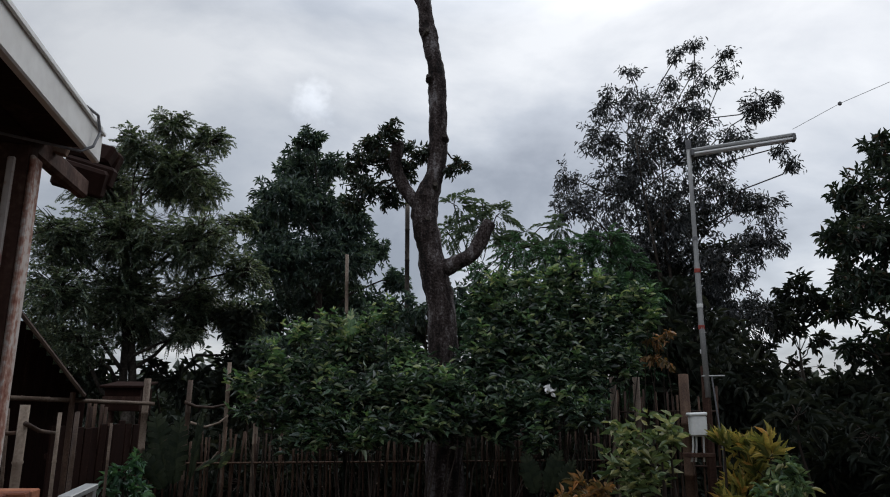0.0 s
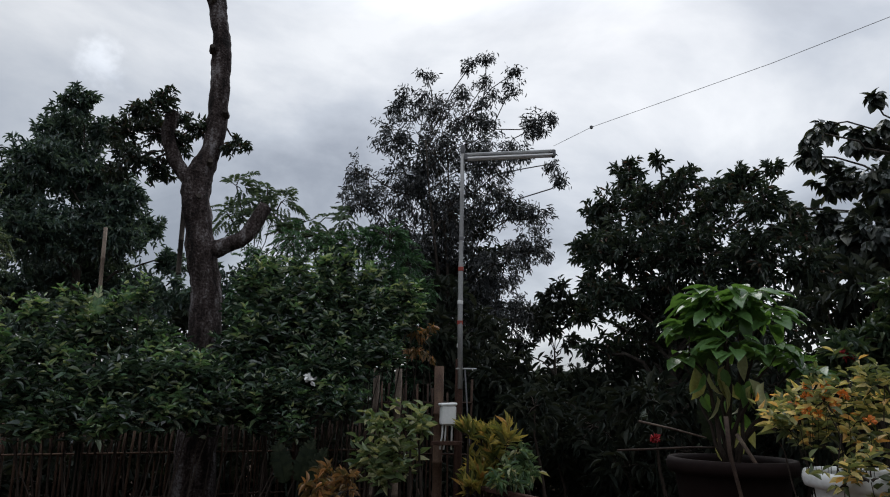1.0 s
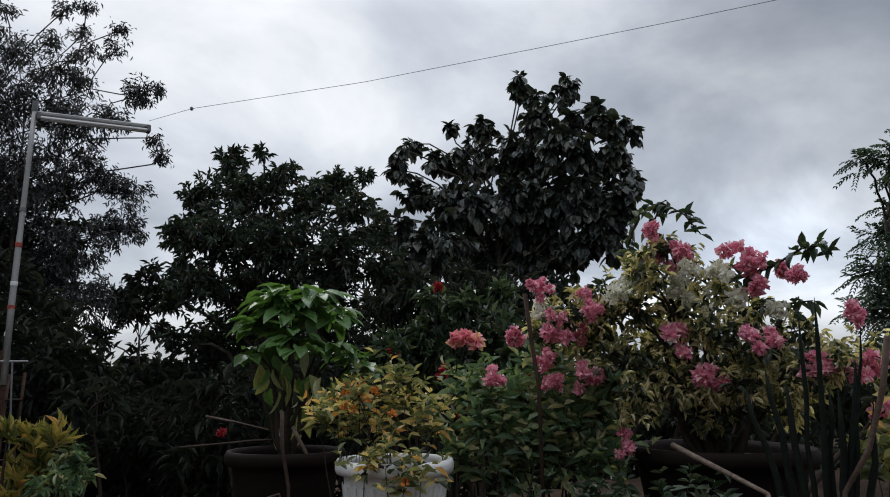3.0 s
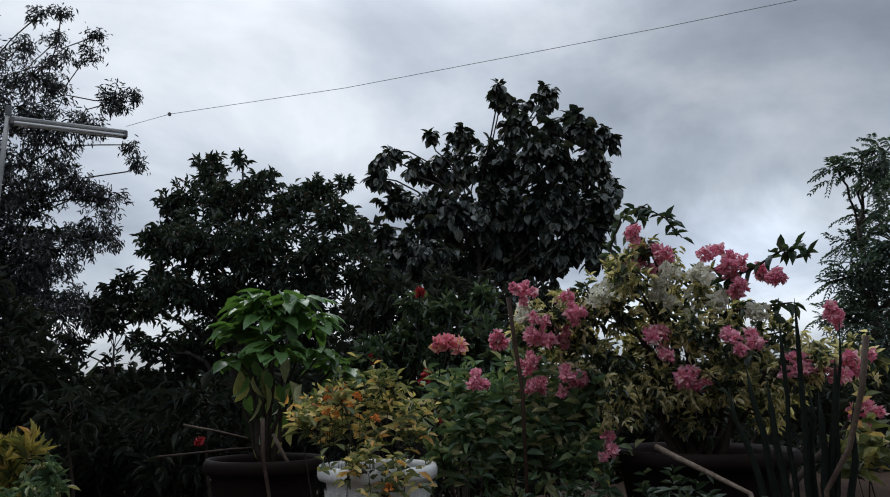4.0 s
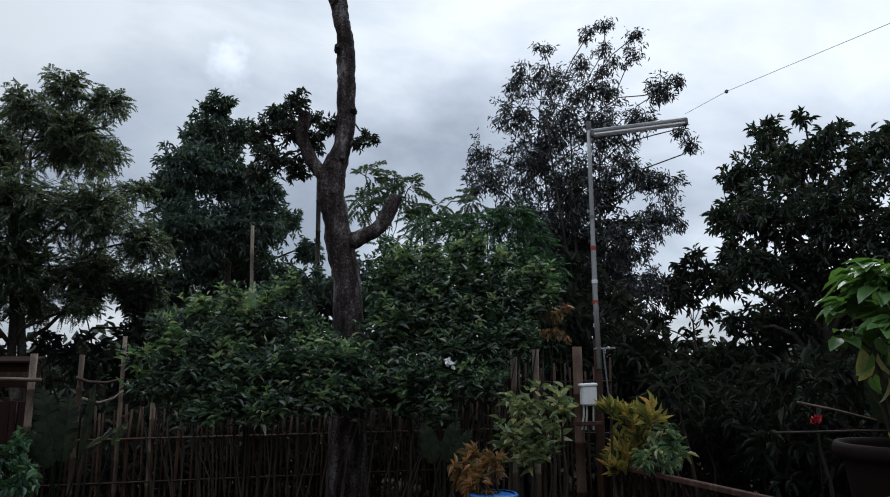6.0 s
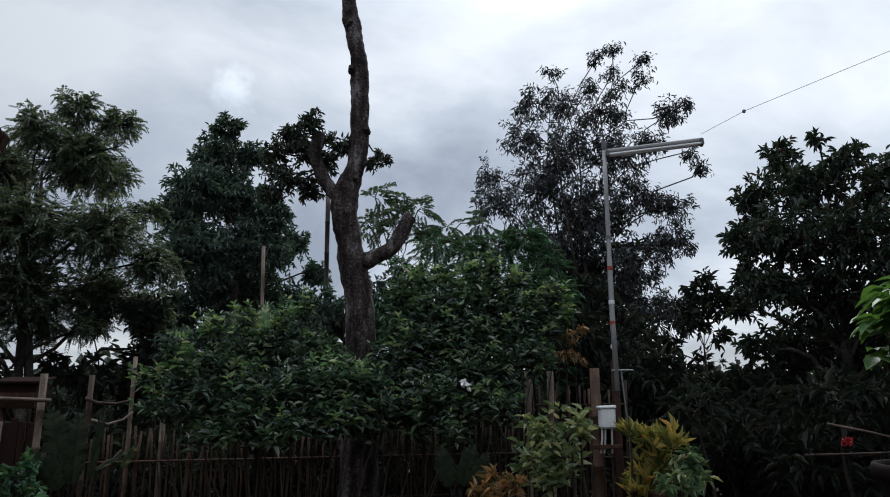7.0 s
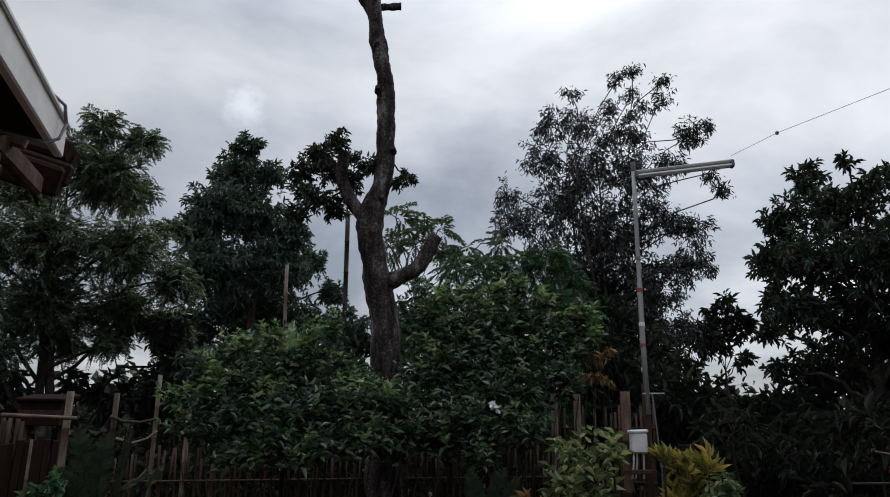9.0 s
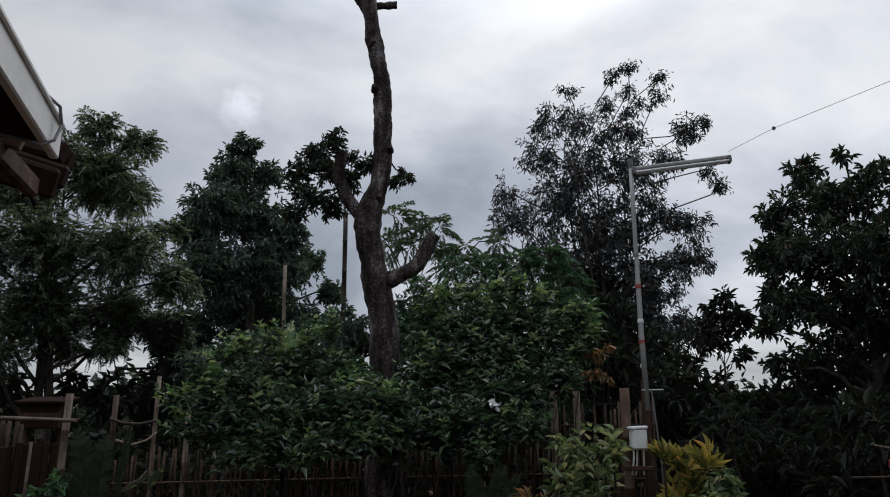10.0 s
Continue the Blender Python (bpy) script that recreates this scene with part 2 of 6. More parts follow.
LEAF_AIRY = leaf_material("feathery_leaf", [(0.0, (0.05, 0.10, 0.065)), (1.0, (0.12, 0.19, 0.12))], 0.45, 0.45)
# leaf colour darkened and reddened to carry the shadow under the trees
LEAF_UNDER = leaf_material("shaded_undergrowth_leaf", [(0.0, (0.011, 0.019, 0.013)), (0.6, (0.021, 0.032, 0.021)), (1.0, (0.045, 0.06, 0.04))], 0.55, 0.2, spec=0.2)
LEAF_GREEN = leaf_material("fresh_leaf", [(0.0, (0.03, 0.10, 0.03)), (0.5, (0.07, 0.19, 0.05)), (0.85, (0.16, 0.30, 0.075)), (1.0, (0.42, 0.44, 0.13))], 0.36, 0.4, spec=0.6)
LEAF_OLIVE = leaf_material("garden_leaf", [(0.0, (0.05, 0.115, 0.055)), (0.5, (0.13, 0.25, 0.115)), (0.85, (0.28, 0.40, 0.19)), (1.0, (0.50, 0.52, 0.28))], 0.34, 0.38, spec=0.7)
LEAF_VARI = leaf_material("variegated_leaf", [(0.0, (0.10, 0.16, 0.06)), (0.35, (0.30, 0.34, 0.16)), (0.65, (0.68, 0.60, 0.34)), (1.0, (0.88, 0.83, 0.66))], 0.45, 0.45)
LEAF_ROSE = leaf_material("rose_leaf", [(0.0, (0.016, 0.04, 0.02)), (0.6, (0.045, 0.09, 0.042)), (1.0, (0.12, 0.18, 0.09))], 0.34, 0.3, spec=0.7)
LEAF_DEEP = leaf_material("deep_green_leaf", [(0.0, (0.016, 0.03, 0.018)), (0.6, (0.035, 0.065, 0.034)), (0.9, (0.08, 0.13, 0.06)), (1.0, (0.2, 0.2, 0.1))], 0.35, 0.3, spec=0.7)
LEAF_PALE = leaf_material("pale_veined_leaf", [(0.0, (0.06, 0.12, 0.045)), (0.6, (0.16, 0.25, 0.10)), (1.0, (0.42, 0.48, 0.25))], 0.4, 0.36)
LEAF_YELLOW = leaf_material("croton_leaf", [(0.0, (0.07, 0.11, 0.035)), (0.45, (0.27, 0.27, 0.075)), (0.85, (0.60, 0.48, 0.16)), (1.0, (0.62, 0.34, 0.12))], 0.4, 0.32)
LEAF_RUST = leaf_material("rusty_croton_leaf", [(0.0, (0.08, 0.07, 0.03)), (0.5, (0.2, 0.12, 0.05)), (1.0, (0.42, 0.2, 0.08))], 0.4, 0.3)
LEAF_LANTANA = leaf_material("yellow_green_leaf", [(0.0, (0.05, 0.09, 0.04)), (0.4, (0.15, 0.21, 0.085)), (0.66, (0.42, 0.41, 0.19)), (0.88, (0.78, 0.66, 0.34)), (1.0, (0.80, 0.44, 0.15))], 0.4, 0.42)
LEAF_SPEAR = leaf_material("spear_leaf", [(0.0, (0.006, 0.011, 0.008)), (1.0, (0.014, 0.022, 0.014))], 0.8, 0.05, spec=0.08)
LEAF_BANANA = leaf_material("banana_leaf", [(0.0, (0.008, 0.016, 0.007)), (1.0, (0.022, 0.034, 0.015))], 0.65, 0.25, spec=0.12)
PETAL_PINK = leaf_material("pink_bract", [(0.0, (0.64, 0.19, 0.30)), (0.5, (0.82, 0.38, 0.47)), (0.9, (0.88, 0.56, 0.61)), (1.0, (0.90, 0.72, 0.66))], 0.6, 0.45, (1, 0.85, 0.9))
PETAL_WHITE = leaf_material("white_bract", [(0.0, (0.58, 0.56, 0.42)), (1.0, (0.86, 0.85, 0.77))], 0.6, 0.45, (1, 1, 0.95))
PETAL_RED = leaf_material("red_petal", [(0.0, (0.28, 0.015, 0.022)), (1.0, (0.46, 0.04, 0.045))], 0.55, 0.3, (1, 0.7, 0.7))
PETAL_ORANGE = leaf_material("orange_petal", [(0.0, (0.6, 0.16, 0.03)), (1.0, (0.75, 0.32, 0.06))], 0.55, 0.3, (1, 0.9, 0.7))
PETAL_PEACH = leaf_material("peach_petal", [(0.0, (0.78, 0.24, 0.36)), (0.6, (0.84, 0.42, 0.44)), (0.85, (0.85, 0.58, 0.34)), (1.0, (0.85, 0.68, 0.26))], 0.55, 0.4, (1, 0.9, 0.8))
BACK_FOREST = leaf_material("far_leaf", [(0.0, (0.016, 0.03, 0.018)), (1.0, (0.045, 0.07, 0.035))], 0.6, 0.15)


# ---- builders ----
class Shape:
    """Collects vertices and faces for one mesh."""

    def __init__(self):
        self.verts, self.faces, self.count = [], [], 0

    def add(self, verts, faces):
        verts = np.asarray(verts, float)
        self.verts.append(verts)
        self.faces.extend([tuple(i + self.count for i in f) for f in faces])
        self.count += len(verts)

    def tube(self, points, radii, sides=6, caps=True):
        pts = [Vector(p) for p in points]
        n = len(pts)
        ring, side = [], None
        for i, p in enumerate(pts):
            along = (pts[min(i + 1, n - 1)] - pts[max(i - 1, 0)]).normalized()
            if side is None:
                side = along.orthogonal().normalized()
            side = (side - along * side.dot(along)).normalized()
            other = along.cross(side)
            for k in range(sides):
                a = 2 * math.pi * k / sides
                ring.append(p + (side * math.cos(a) + other * math.sin(a)) * radii[i])
        faces = [(i * sides + k, i * sides + (k + 1) % sides, (i + 1) * sides + (k + 1) % sides, (i + 1) * sides + k)
                 for i in range(n - 1) for k in range(sides)]
        if caps:
            faces += [tuple(range(sides))[::-1], tuple((n - 1) * sides + k for k in range(sides))]
        self.add([tuple(v) for v in ring], faces)

    def box(self, size, m=Matrix.Identity(4), bevel=0.006):
        bm = bmesh.new()
        bmesh.ops.create_cube(bm, size=1, matrix=Matrix.Diagonal((*size, 1)))
        if bevel:
            bmesh.ops.bevel(bm, geom=bm.edges[:], offset=min(bevel, min(size) * 0.3), segments=1, affect="EDGES")
        bm.transform(m)
        bm.verts.index_update()
        self.add([tuple(v.co) for v in bm.verts], [tuple(v.index for v in f.verts) for f in bm.faces])
        bm.free()

    def lathe(self, profile, sides=24, m=Matrix.Identity(4)):
        """Turns (radius, height) pairs round z."""
        v = [tuple(m @ Vector((r * math.cos(2 * math.pi * k / sides), r * math.sin(2 * math.pi * k / sides), z))) for r, z in profile for k in range(sides)]
        f = [(i * sides + k, i * sides + (k + 1) % sides, (i + 1) * sides + (k + 1) % sides, (i + 1) * sides + k)
             for i in range(len(profile) - 1) for k in range(sides)]
        self.add(v, f)

    def leaves(self, at, along, normal, length, width, fold=0.14, droop=0.18, kind="oval"):
        """Folded, drooping blades, one for each row of at."""
        at, along, normal = (np.asarray(a, float) for a in (at, along, normal))
        n = len(at)
        if not n:
            return
        along = along / (np.linalg.norm(along, axis=1, keepdims=True) + 1e-9)
        side = np.cross(along, normal)
        side /= np.linalg.norm(side, axis=1, keepdims=True) + 1e-9
        up = np.cross(side, along)
        if kind == "oval":
            shape = [(0, 0, 0), (0.32, 0.40, fold), (0.64, 0.30, fold - droop * 0.3), (1, 0, -droop), (0.64, -0.30, fold - droop * 0.3), (0.32, -0.40, fold)]
            face = [(0, 1, 2, 3), (0, 3, 4, 5)]
        elif kind == "simple":
            shape = [(0, 0, 0), (0.45, -0.5, fold), (1, 0, -droop), (0.45, 0.5, fold)]
            face = [(0, 3, 2), (0, 2, 1)]
        else:  # broad blade with a curved midrib
            shape = [(0, 0, 0), (0.22, -0.40, fold), (0.22, 0, 0), (0.22, 0.40, fold), (0.55, -0.5, fold * 0.9 - droop * 0.25), (0.55, 0, -droop * 0.3),
                     (0.55, 0.5, fold * 0.9 - droop * 0.25), (0.82, -0.27, fold * 0.4 - droop * 0.6), (0.82, 0, -droop * 0.7), (0.82, 0.27, fold * 0.4 - droop * 0.6), (1, 0, -droop * 1.1)]
            face = [(0, 2, 1), (0, 3, 2), (1, 2, 5, 4), (2, 3, 6, 5), (4, 5, 8, 7), (5, 6, 9, 8), (7, 8, 10), (8, 9, 10)]
        s = np.array(shape)
        length, width = np.broadcast_to(length, (n,)), np.broadcast_to(width, (n,))
        v = (at[:, None] + along[:, None] * (s[None, :, 0] * length[:, None])[..., None] + side[:, None] * (s[None, :, 1] * width[:, None])[..., None]
             + up[:, None] * (s[None, :, 2] * length[:, None])[..., None])
        k = len(shape)
        base = self.count
        self.verts.append(v.reshape(-1, 3))
        for fc in face:
            idx = np.arange(n)[:, None] * k + np.array(fc)[None] + base
            self.faces.extend(map(tuple, idx.tolist()))
        self.count += n * k

    def mesh(self, name, material, smooth=False):
        me = bpy.data.meshes.new(name)
        v = np.concatenate(self.verts) if self.verts else np.zeros((0, 3))
        me.from_pydata(v.tolist(), [], self.faces)
        me.materials.append(material)
        if smooth:
            me.polygons.foreach_set("use_smooth", [True] * len(me.polygons))
        me.update()
        return me


def part(name, shape, material, parent, label="", smooth=False, kind=""):
    me = shape if isinstance(shape, bpy.types.Mesh) else shape.mesh(name, material, smooth)
    ob = new(name, me)
    ob.parent = parent
    return tagged(ob, label, kind=kind)


def thing(name, at, label, category, group="", kind=""):
    ob = new(name)
    ob.location = at
    ob.empty_display_size = 0.2
    return tagged(ob, label, category, group, kind)


def single(name, shape, material, label, category, group="", kind="", smooth=False):
    return tagged(new(name, shape.mesh(name, material, smooth)), label, category, group, kind)


rng = np.random.RandomState(11)


def unit(n):
    v = rng.normal(size=(n, 3))
    return v / np.linalg.norm(v, axis=1, keepdims=True)


def curve(a, b, sag=0.0, n=6, wobble=0.0):
    """Points of a bent line from a to b; sag > 0 bows it upward first."""
    a, b = np.asarray(a, float), np.asarray(b, float)
    s = np.linspace(0, 1, n)[:, None]
    p = a + (b - a) * s
    p[:, 2] += sag * np.sin(np.pi * s[:, 0])
    if wobble:
        p[1:-1] += rng.normal(size=(n - 2, 3)) * wobble
    return p


def refined(points, k):
    """A smooth line through points with k steps between neighbours."""
    p = [Vector(q) for q in points]
    p = [2 * p[0] - p[1]] + p + [2 * p[-1] - p[-2]]
    out = []
    for i in range(1, len(p) - 2):
        a, b, c, d = p[i - 1:i + 3]
        for j in range(k):
            t = j / k
            out.append(0.5 * (2 * b + (c - a) * t + (2 * a - 5 * b + 4 * c - d) * t * t + (3 * b - a - 3 * c + d) * t ** 3))
    return out + [p[-2]]


def foliage(crown, wood, lobes, per, style, leaf, spread=1.0, twig=0.012, origin=(0, 0, 0), squash=0.85, shell=0.62):
    """Twigs that leave each lobe's heart, and leaves along their outer part."""
    org = np.asarray(origin, float)
    for x, y, z, r in lobes:
        heart = np.array((x, y, z)) - org
        r = r * spread
        count = max(6, int(per * (r / 0.6) ** 2))
        d = unit(count)
        d[:, 2] *= squash
        reach = r * (shell + (1.08 - shell) * rng.rand(count) ** 0.8)
        reach *= 0.82 + 0.3 * rng.rand(count)
        reach[rng.rand(count) < 0.12] *= 1.22
        for k in range(count):
            tip = heart + d[k] * reach[k]
            root = heart + d[k] * r * 0.15 * rng.rand()
            if wood is not None and k % 2 == 0:
                wood.tube(curve(root, tip, 0.06 * r, 4, 0.03 * r), np.linspace(twig, twig * 0.3, 4), 3, False)
            style(crown, root, tip, d[k], leaf)


def style_tuft(crown, root, tip, d, leaf):
    """Whorl of blades at a twig's end, and some along it."""
    n, size, slim = leaf
    m = rng.randint(max(2, n - 3), n + 3)
    s = 0.55 + 0.45 * rng.rand(m, 1) ** 0.7
    at = root + (tip - root) * s + rng.normal(size=(m, 3)) * size * 0.15
    way = d * 0.55 + unit(m) * 0.9
    way[:, 2] -= 0.15
    nor = unit(m) * 0.55 + np.array((0, 0, 1.0))
    ln = size * (0.6 + 0.6 * rng.rand(m))
    crown.leaves(at, way, nor, ln, ln * slim, kind="oval")


def style_bush(crown, root, tip, d, leaf):
    """Upright shoots with blades set round them, the uppermost standing."""
    n, size, slim = leaf
    m = rng.randint(n - 2, n + 3)
    lean = d * 0.5 + unit(1)[0] * 0.45 + np.array((0, 0, 0.8))
    lean /= np.linalg.norm(lean)
    foot = root + (tip - root) * (0.6 + 0.35 * rng.rand())
    s = np.sort(rng.rand(m))
    at = foot + lean * (s * size * rng.uniform(1.2, 2.6))[:, None]
    az = np.arange(m) * 2.4 + rng.uniform(0, 6.28)
    way = np.stack([np.cos(az), np.sin(az), 1.1 * s - 0.35 + rng.normal(size=m) * 0.3], 1) + lean * 0.2
    nor = unit(m) * 0.9 + np.array((0, 0, 0.8))
    ln = size * (1.15 - 0.4 * s) * (0.7 + 0.5 * rng.rand(m))
    crown.leaves(at, way, nor, ln, ln * slim, 0.13, 0.26, kind="oval")


def style_spray(crown, root, tip, d, leaf):
    """Stiff narrow blades that fan upward."""
    n, size, slim = leaf
    m = rng.randint(n - 2, n + 3)
    at = root + (tip - root) * (0.5 + 0.5 * rng.rand(m, 1))
    way = d * 0.3 + unit(m) * 0.75 + np.array((0, 0, 0.85))
    ln = size * (0.6 + 0.6 * rng.rand(m))
    crown.leaves(at, way, unit(m) * 0.6 + np.array((0, -0.5, 0.6)), ln, ln * slim, 0.1, 0.2, kind="oval")


def style_droop(crown, root, tip, d, leaf):
    """Long blades that hang."""
    n, size, slim = leaf
    m = rng.randint(max(2, n - 3), n + 3)
    s = 0.3 + 0.7 * rng.rand(m, 1)
    at = root + (tip - root) * s + rng.normal(size=(m, 3)) * size * 0.2
    way = d * 0.5 + unit(m) * 0.6
    way[:, 2] -= 0.75
    ln = size * (0.6 + 0.6 * rng.rand(m))
    crown.leaves(at, way, unit(m) + np.array((0, 0, 0.4)), ln, ln * slim, droop=0.1, kind="oval")


def style_wisp(crown, root, tip, d, leaf):
    """Small close clumps of narrow blades that hang from a twig's end."""
    n, size, slim = leaf
    for f in (0.8, 1.0):
        m = rng.randint(n // 2 - 2, n // 2 + 3)
        c = root + (tip - root) * f + rng.normal(size=3) * size * 0.5
        at = c + rng.normal(size=(m, 3)) * size * np.array((0.55, 0.55, 0.5))
        way = d * 0.35 + unit(m) * 0.75
        way[:, 2] -= 0.7
        ln = size * (0.7 + 0.7 * rng.rand(m))
        crown.leaves(at, way, unit(m) + np.array((0, 0, 0.4)), ln, ln * slim, droop=0.12, kind="oval")


def style_pinnate(crown, root, tip, d, leaf):
    """Feather-like leaves: pairs of leaflets along an arching stalk."""
    n, size, slim = leaf
    for _ in range(rng.randint(2, 4)):
        start = root + (tip - root) * (0.45 + 0.5 * rng.rand())
        way = d * 0.7 + unit(1)[0] * 0.75
        way /= np.linalg.norm(way)
        flat = np.cross(way, (0, 0, 1.0))
        flat /= np.linalg.norm(flat) + 1e-6
        ln = size * (0.7 + 0.5 * rng.rand())
        s = np.linspace(0.15, 1.0, n)
        stalk = start + way * (ln * s)[:, None]
        stalk[:, 2] -= 0.35 * ln * s ** 2
        leafl = ln * 0.36 * (1 - 0.35 * np.abs(s - 0.5))
        for sign in (-1, 1):
            w = flat * sign * 0.9 + way * 0.55 + rng.normal(size=(n, 3)) * 0.12
            w[:, 2] -= 0.22
            crown.leaves(stalk, w, np.tile((0, 0, 1.0), (n, 1)) + rng.normal(size=(n, 3)) * 0.2, leafl, leafl * slim, kind="simple")


def style_broad(crown, root, tip, d, leaf):
    """Few, large, hanging blades."""
    n, size, slim = leaf
    m = rng.randint(max(2, n - 2), n + 2)
    s = 0.5 + 0.5 * rng.rand(m, 1)
    at = root + (tip - root) * s
    way = d * 0.6 + unit(m) * 0.6
    way[:, 2] -= 0.6
    ln = size * (0.65 + 0.6 * rng.rand(m))
    crown.leaves(at, way, unit(m) * 0.5 + np.array((0, 0, 1.0)), ln, ln * slim, 0.12, 0.25, "broad")


def tree(label, base, top, girth, lobes, style, leaf, leaf_mat, per, bark=BARK, category="tree", name="tree", limbs=True, lean=(0, 0), squash=0.85, shell=0.62, stems=1, grow=1.0):
    """Tapered trunk from base up to the height top, a limb to each lobe, twigs and leaves."""
    ob = thing(name, base, label, category)
    org = np.array(base, float)
    wood, crown = Shape(), Shape()
    for k in range(stems):
        off = np.array((rng.uniform(-1, 1), rng.uniform(-1, 1), 0)) * (0.25 * (stems - 1))
        n = 9
        s = np.linspace(0, 1, n)
        pts = np.zeros((n, 3))
        pts[:, 0] = lean[0] * s + off[0] * (0.3 + s) + np.cumsum(rng.normal(size=n)) * girth * 0.25
        pts[:, 1] = lean[1] * s + off[1] * (0.3 + s) + np.cumsum(rng.normal(size=n)) * girth * 0.25
        pts[0, :2] = off[:2] * 0.3
        pts[:, 2] = (top - base[2]) * s
        g = girth / math.sqrt(stems)
        wood.tube(pts, g * (1 - 0.82 * s) * np.where(s == 0, 1.35, 1.0), 9)
        if limbs:
            for i, (x, y, z, r) in enumerate(lobes):
                if i % stems != k:
                    continue
                h = np.array((x, y, z)) - org
                away = math.hypot(h[0], h[1])
                zt = min(max(h[2] - 0.55 * away - 0.3 * r, 0.18 * (top - base[2])), pts[-1, 2] * 0.97)
                st = zt / pts[-1, 2]
                root = np.array([np.interp(st, s, pts[:, j]) for j in range(3)])
                rad = g * (1 - 0.82 * st) * 0.55
                wood.tube(curve(root, h, 0.12 * away, 6, 0.04 * away), np.linspace(rad, 0.012, 6), 5, False)
    foliage(crown, wood, lobes, per, style, leaf, grow, origin=base, squash=squash, shell=shell)
    part("trunk", wood, bark, ob, smooth=True)
    part("crown", crown, leaf_mat, ob, kind="stuff")
    return ob


# ---- ground ----
def ground_height(x, y):
    """A level yard with a planted bank on its right-hand side."""
    def smooth(v):
        v = min(max(v, 0.0), 1.0)
        return v * v * (3 - 2 * v)
    bank = smooth((x - 1.7 - 0.10 * max(y - 4.0, 0) ** 2) / 0.7) * smooth((5.0 - y) / 0.9)
    far = smooth((math.hypot(x, y) - 30) / 120) * -3.0
    return 0.8 * bank + 0.05 * noise.noise((x * 0.6, y * 0.6, 0)) + far


def down(p, below=0.03):
    """The spot on the ground under p."""
    return (p[0], p[1], ground_height(p[0], p[1]) - below)


def build_ground():
    sh = Shape()
    radii = [0.0] + [0.35 * i for i in range(1, 34)] + [12.5, 14, 16, 19, 23, 28, 35, 45, 60, 90, 150, 300, 700, 1800]
    seg = 72
    v, f = [(0.3, 0.8, ground_height(0.3, 0.8))], []
    for r in radii[1:]:
        for k in range(seg):
            x, y = 0.3 + r * math.cos(2 * math.pi * k / seg), 0.8 + r * math.sin(2 * math.pi * k / seg)
            v.append((x, y, ground_height(x, y)))
    for k in range(seg):
        f.append((0, 1 + k, 1 + (k + 1) % seg))
    for i in range(len(radii) - 2):
        a, b = 1 + i * seg, 1 + (i + 1) * seg
        f += [(a + k, b + k, b + (k + 1) % seg, a + (k + 1) % seg) for k in range(seg)]
    sh.add(v, f)
    single("ground", sh, SOIL, "dark bare soil of a village garden", "ground", kind="structure", smooth=True)


build_ground()


# ---- trees ----
tree("tall dark green tree with feathery drooping leaves", (-4.87, 11.66, 0.00), 4.9, 0.13,
     [(-4.82, 11.80, 6.11, 0.37), (-4.36, 12.34, 6.08, 0.37), (-5.01, 11.12, 5.48, 0.41), (-4.67, 11.78, 5.24, 0.72),
     (-5.98, 11.97, 5.16, 0.68), (-4.51, 12.69, 5.27, 0.43), (-5.60, 10.42, 3.83, 0.58), (-4.99, 10.95, 3.96, 0.78),
     (-3.94, 11.09, 3.90, 0.66), (-3.67, 12.03, 4.46, 0.29), (-5.51, 10.25, 2.98, 0.60), (-5.13, 11.43, 3.07, 0.85),
     (-4.32, 12.23, 3.18, 0.72), (-3.39, 11.78, 3.58, 0.46), (-6.37, 11.23, 2.34, 0.52), (-3.67, 12.35, 2.91, 0.46),
     (-5.17, 10.43, 2.32, 0.38), (-4.85, 11.80, 2.57, 0.27), (-4.18, 11.44, 2.52, 0.28), (-3.40, 12.07, 2.37, 0.31)],
     style_pinnate, (7, 0.15, 0.54), LEAF_LEFT, 240, stems=2, shell=0.3, grow=1.06)
tree("dark green leafy tree behind the cut trunk", (-3.13, 16.45, 0.00), 6.2, 0.15,
     [(-3.40, 15.86, 7.42, 0.37), (-3.83, 16.76, 7.04, 0.66), (-2.98, 16.34, 6.96, 0.38), (-3.84, 15.43, 5.92, 0.65),
     (-3.32, 16.52, 6.04, 0.81), (-4.61, 16.76, 5.62, 0.54), (-2.35, 16.13, 5.52, 0.47), (-3.80, 15.60, 4.55, 0.87),
     (-2.68, 16.27, 4.82, 0.86), (-3.42, 17.46, 3.93, 1.10), (-4.72, 17.22, 3.40, 0.75), (-1.94, 17.08, 5.13, 0.34),
     (-1.51, 17.69, 4.44, 0.36), (-2.25, 17.47, 3.60, 0.72), (-1.30, 17.50, 3.50, 0.40)],
     style_tuft, (15, 0.15, 0.36), LEAF_MID, 130, shell=0.3, grow=1.05)
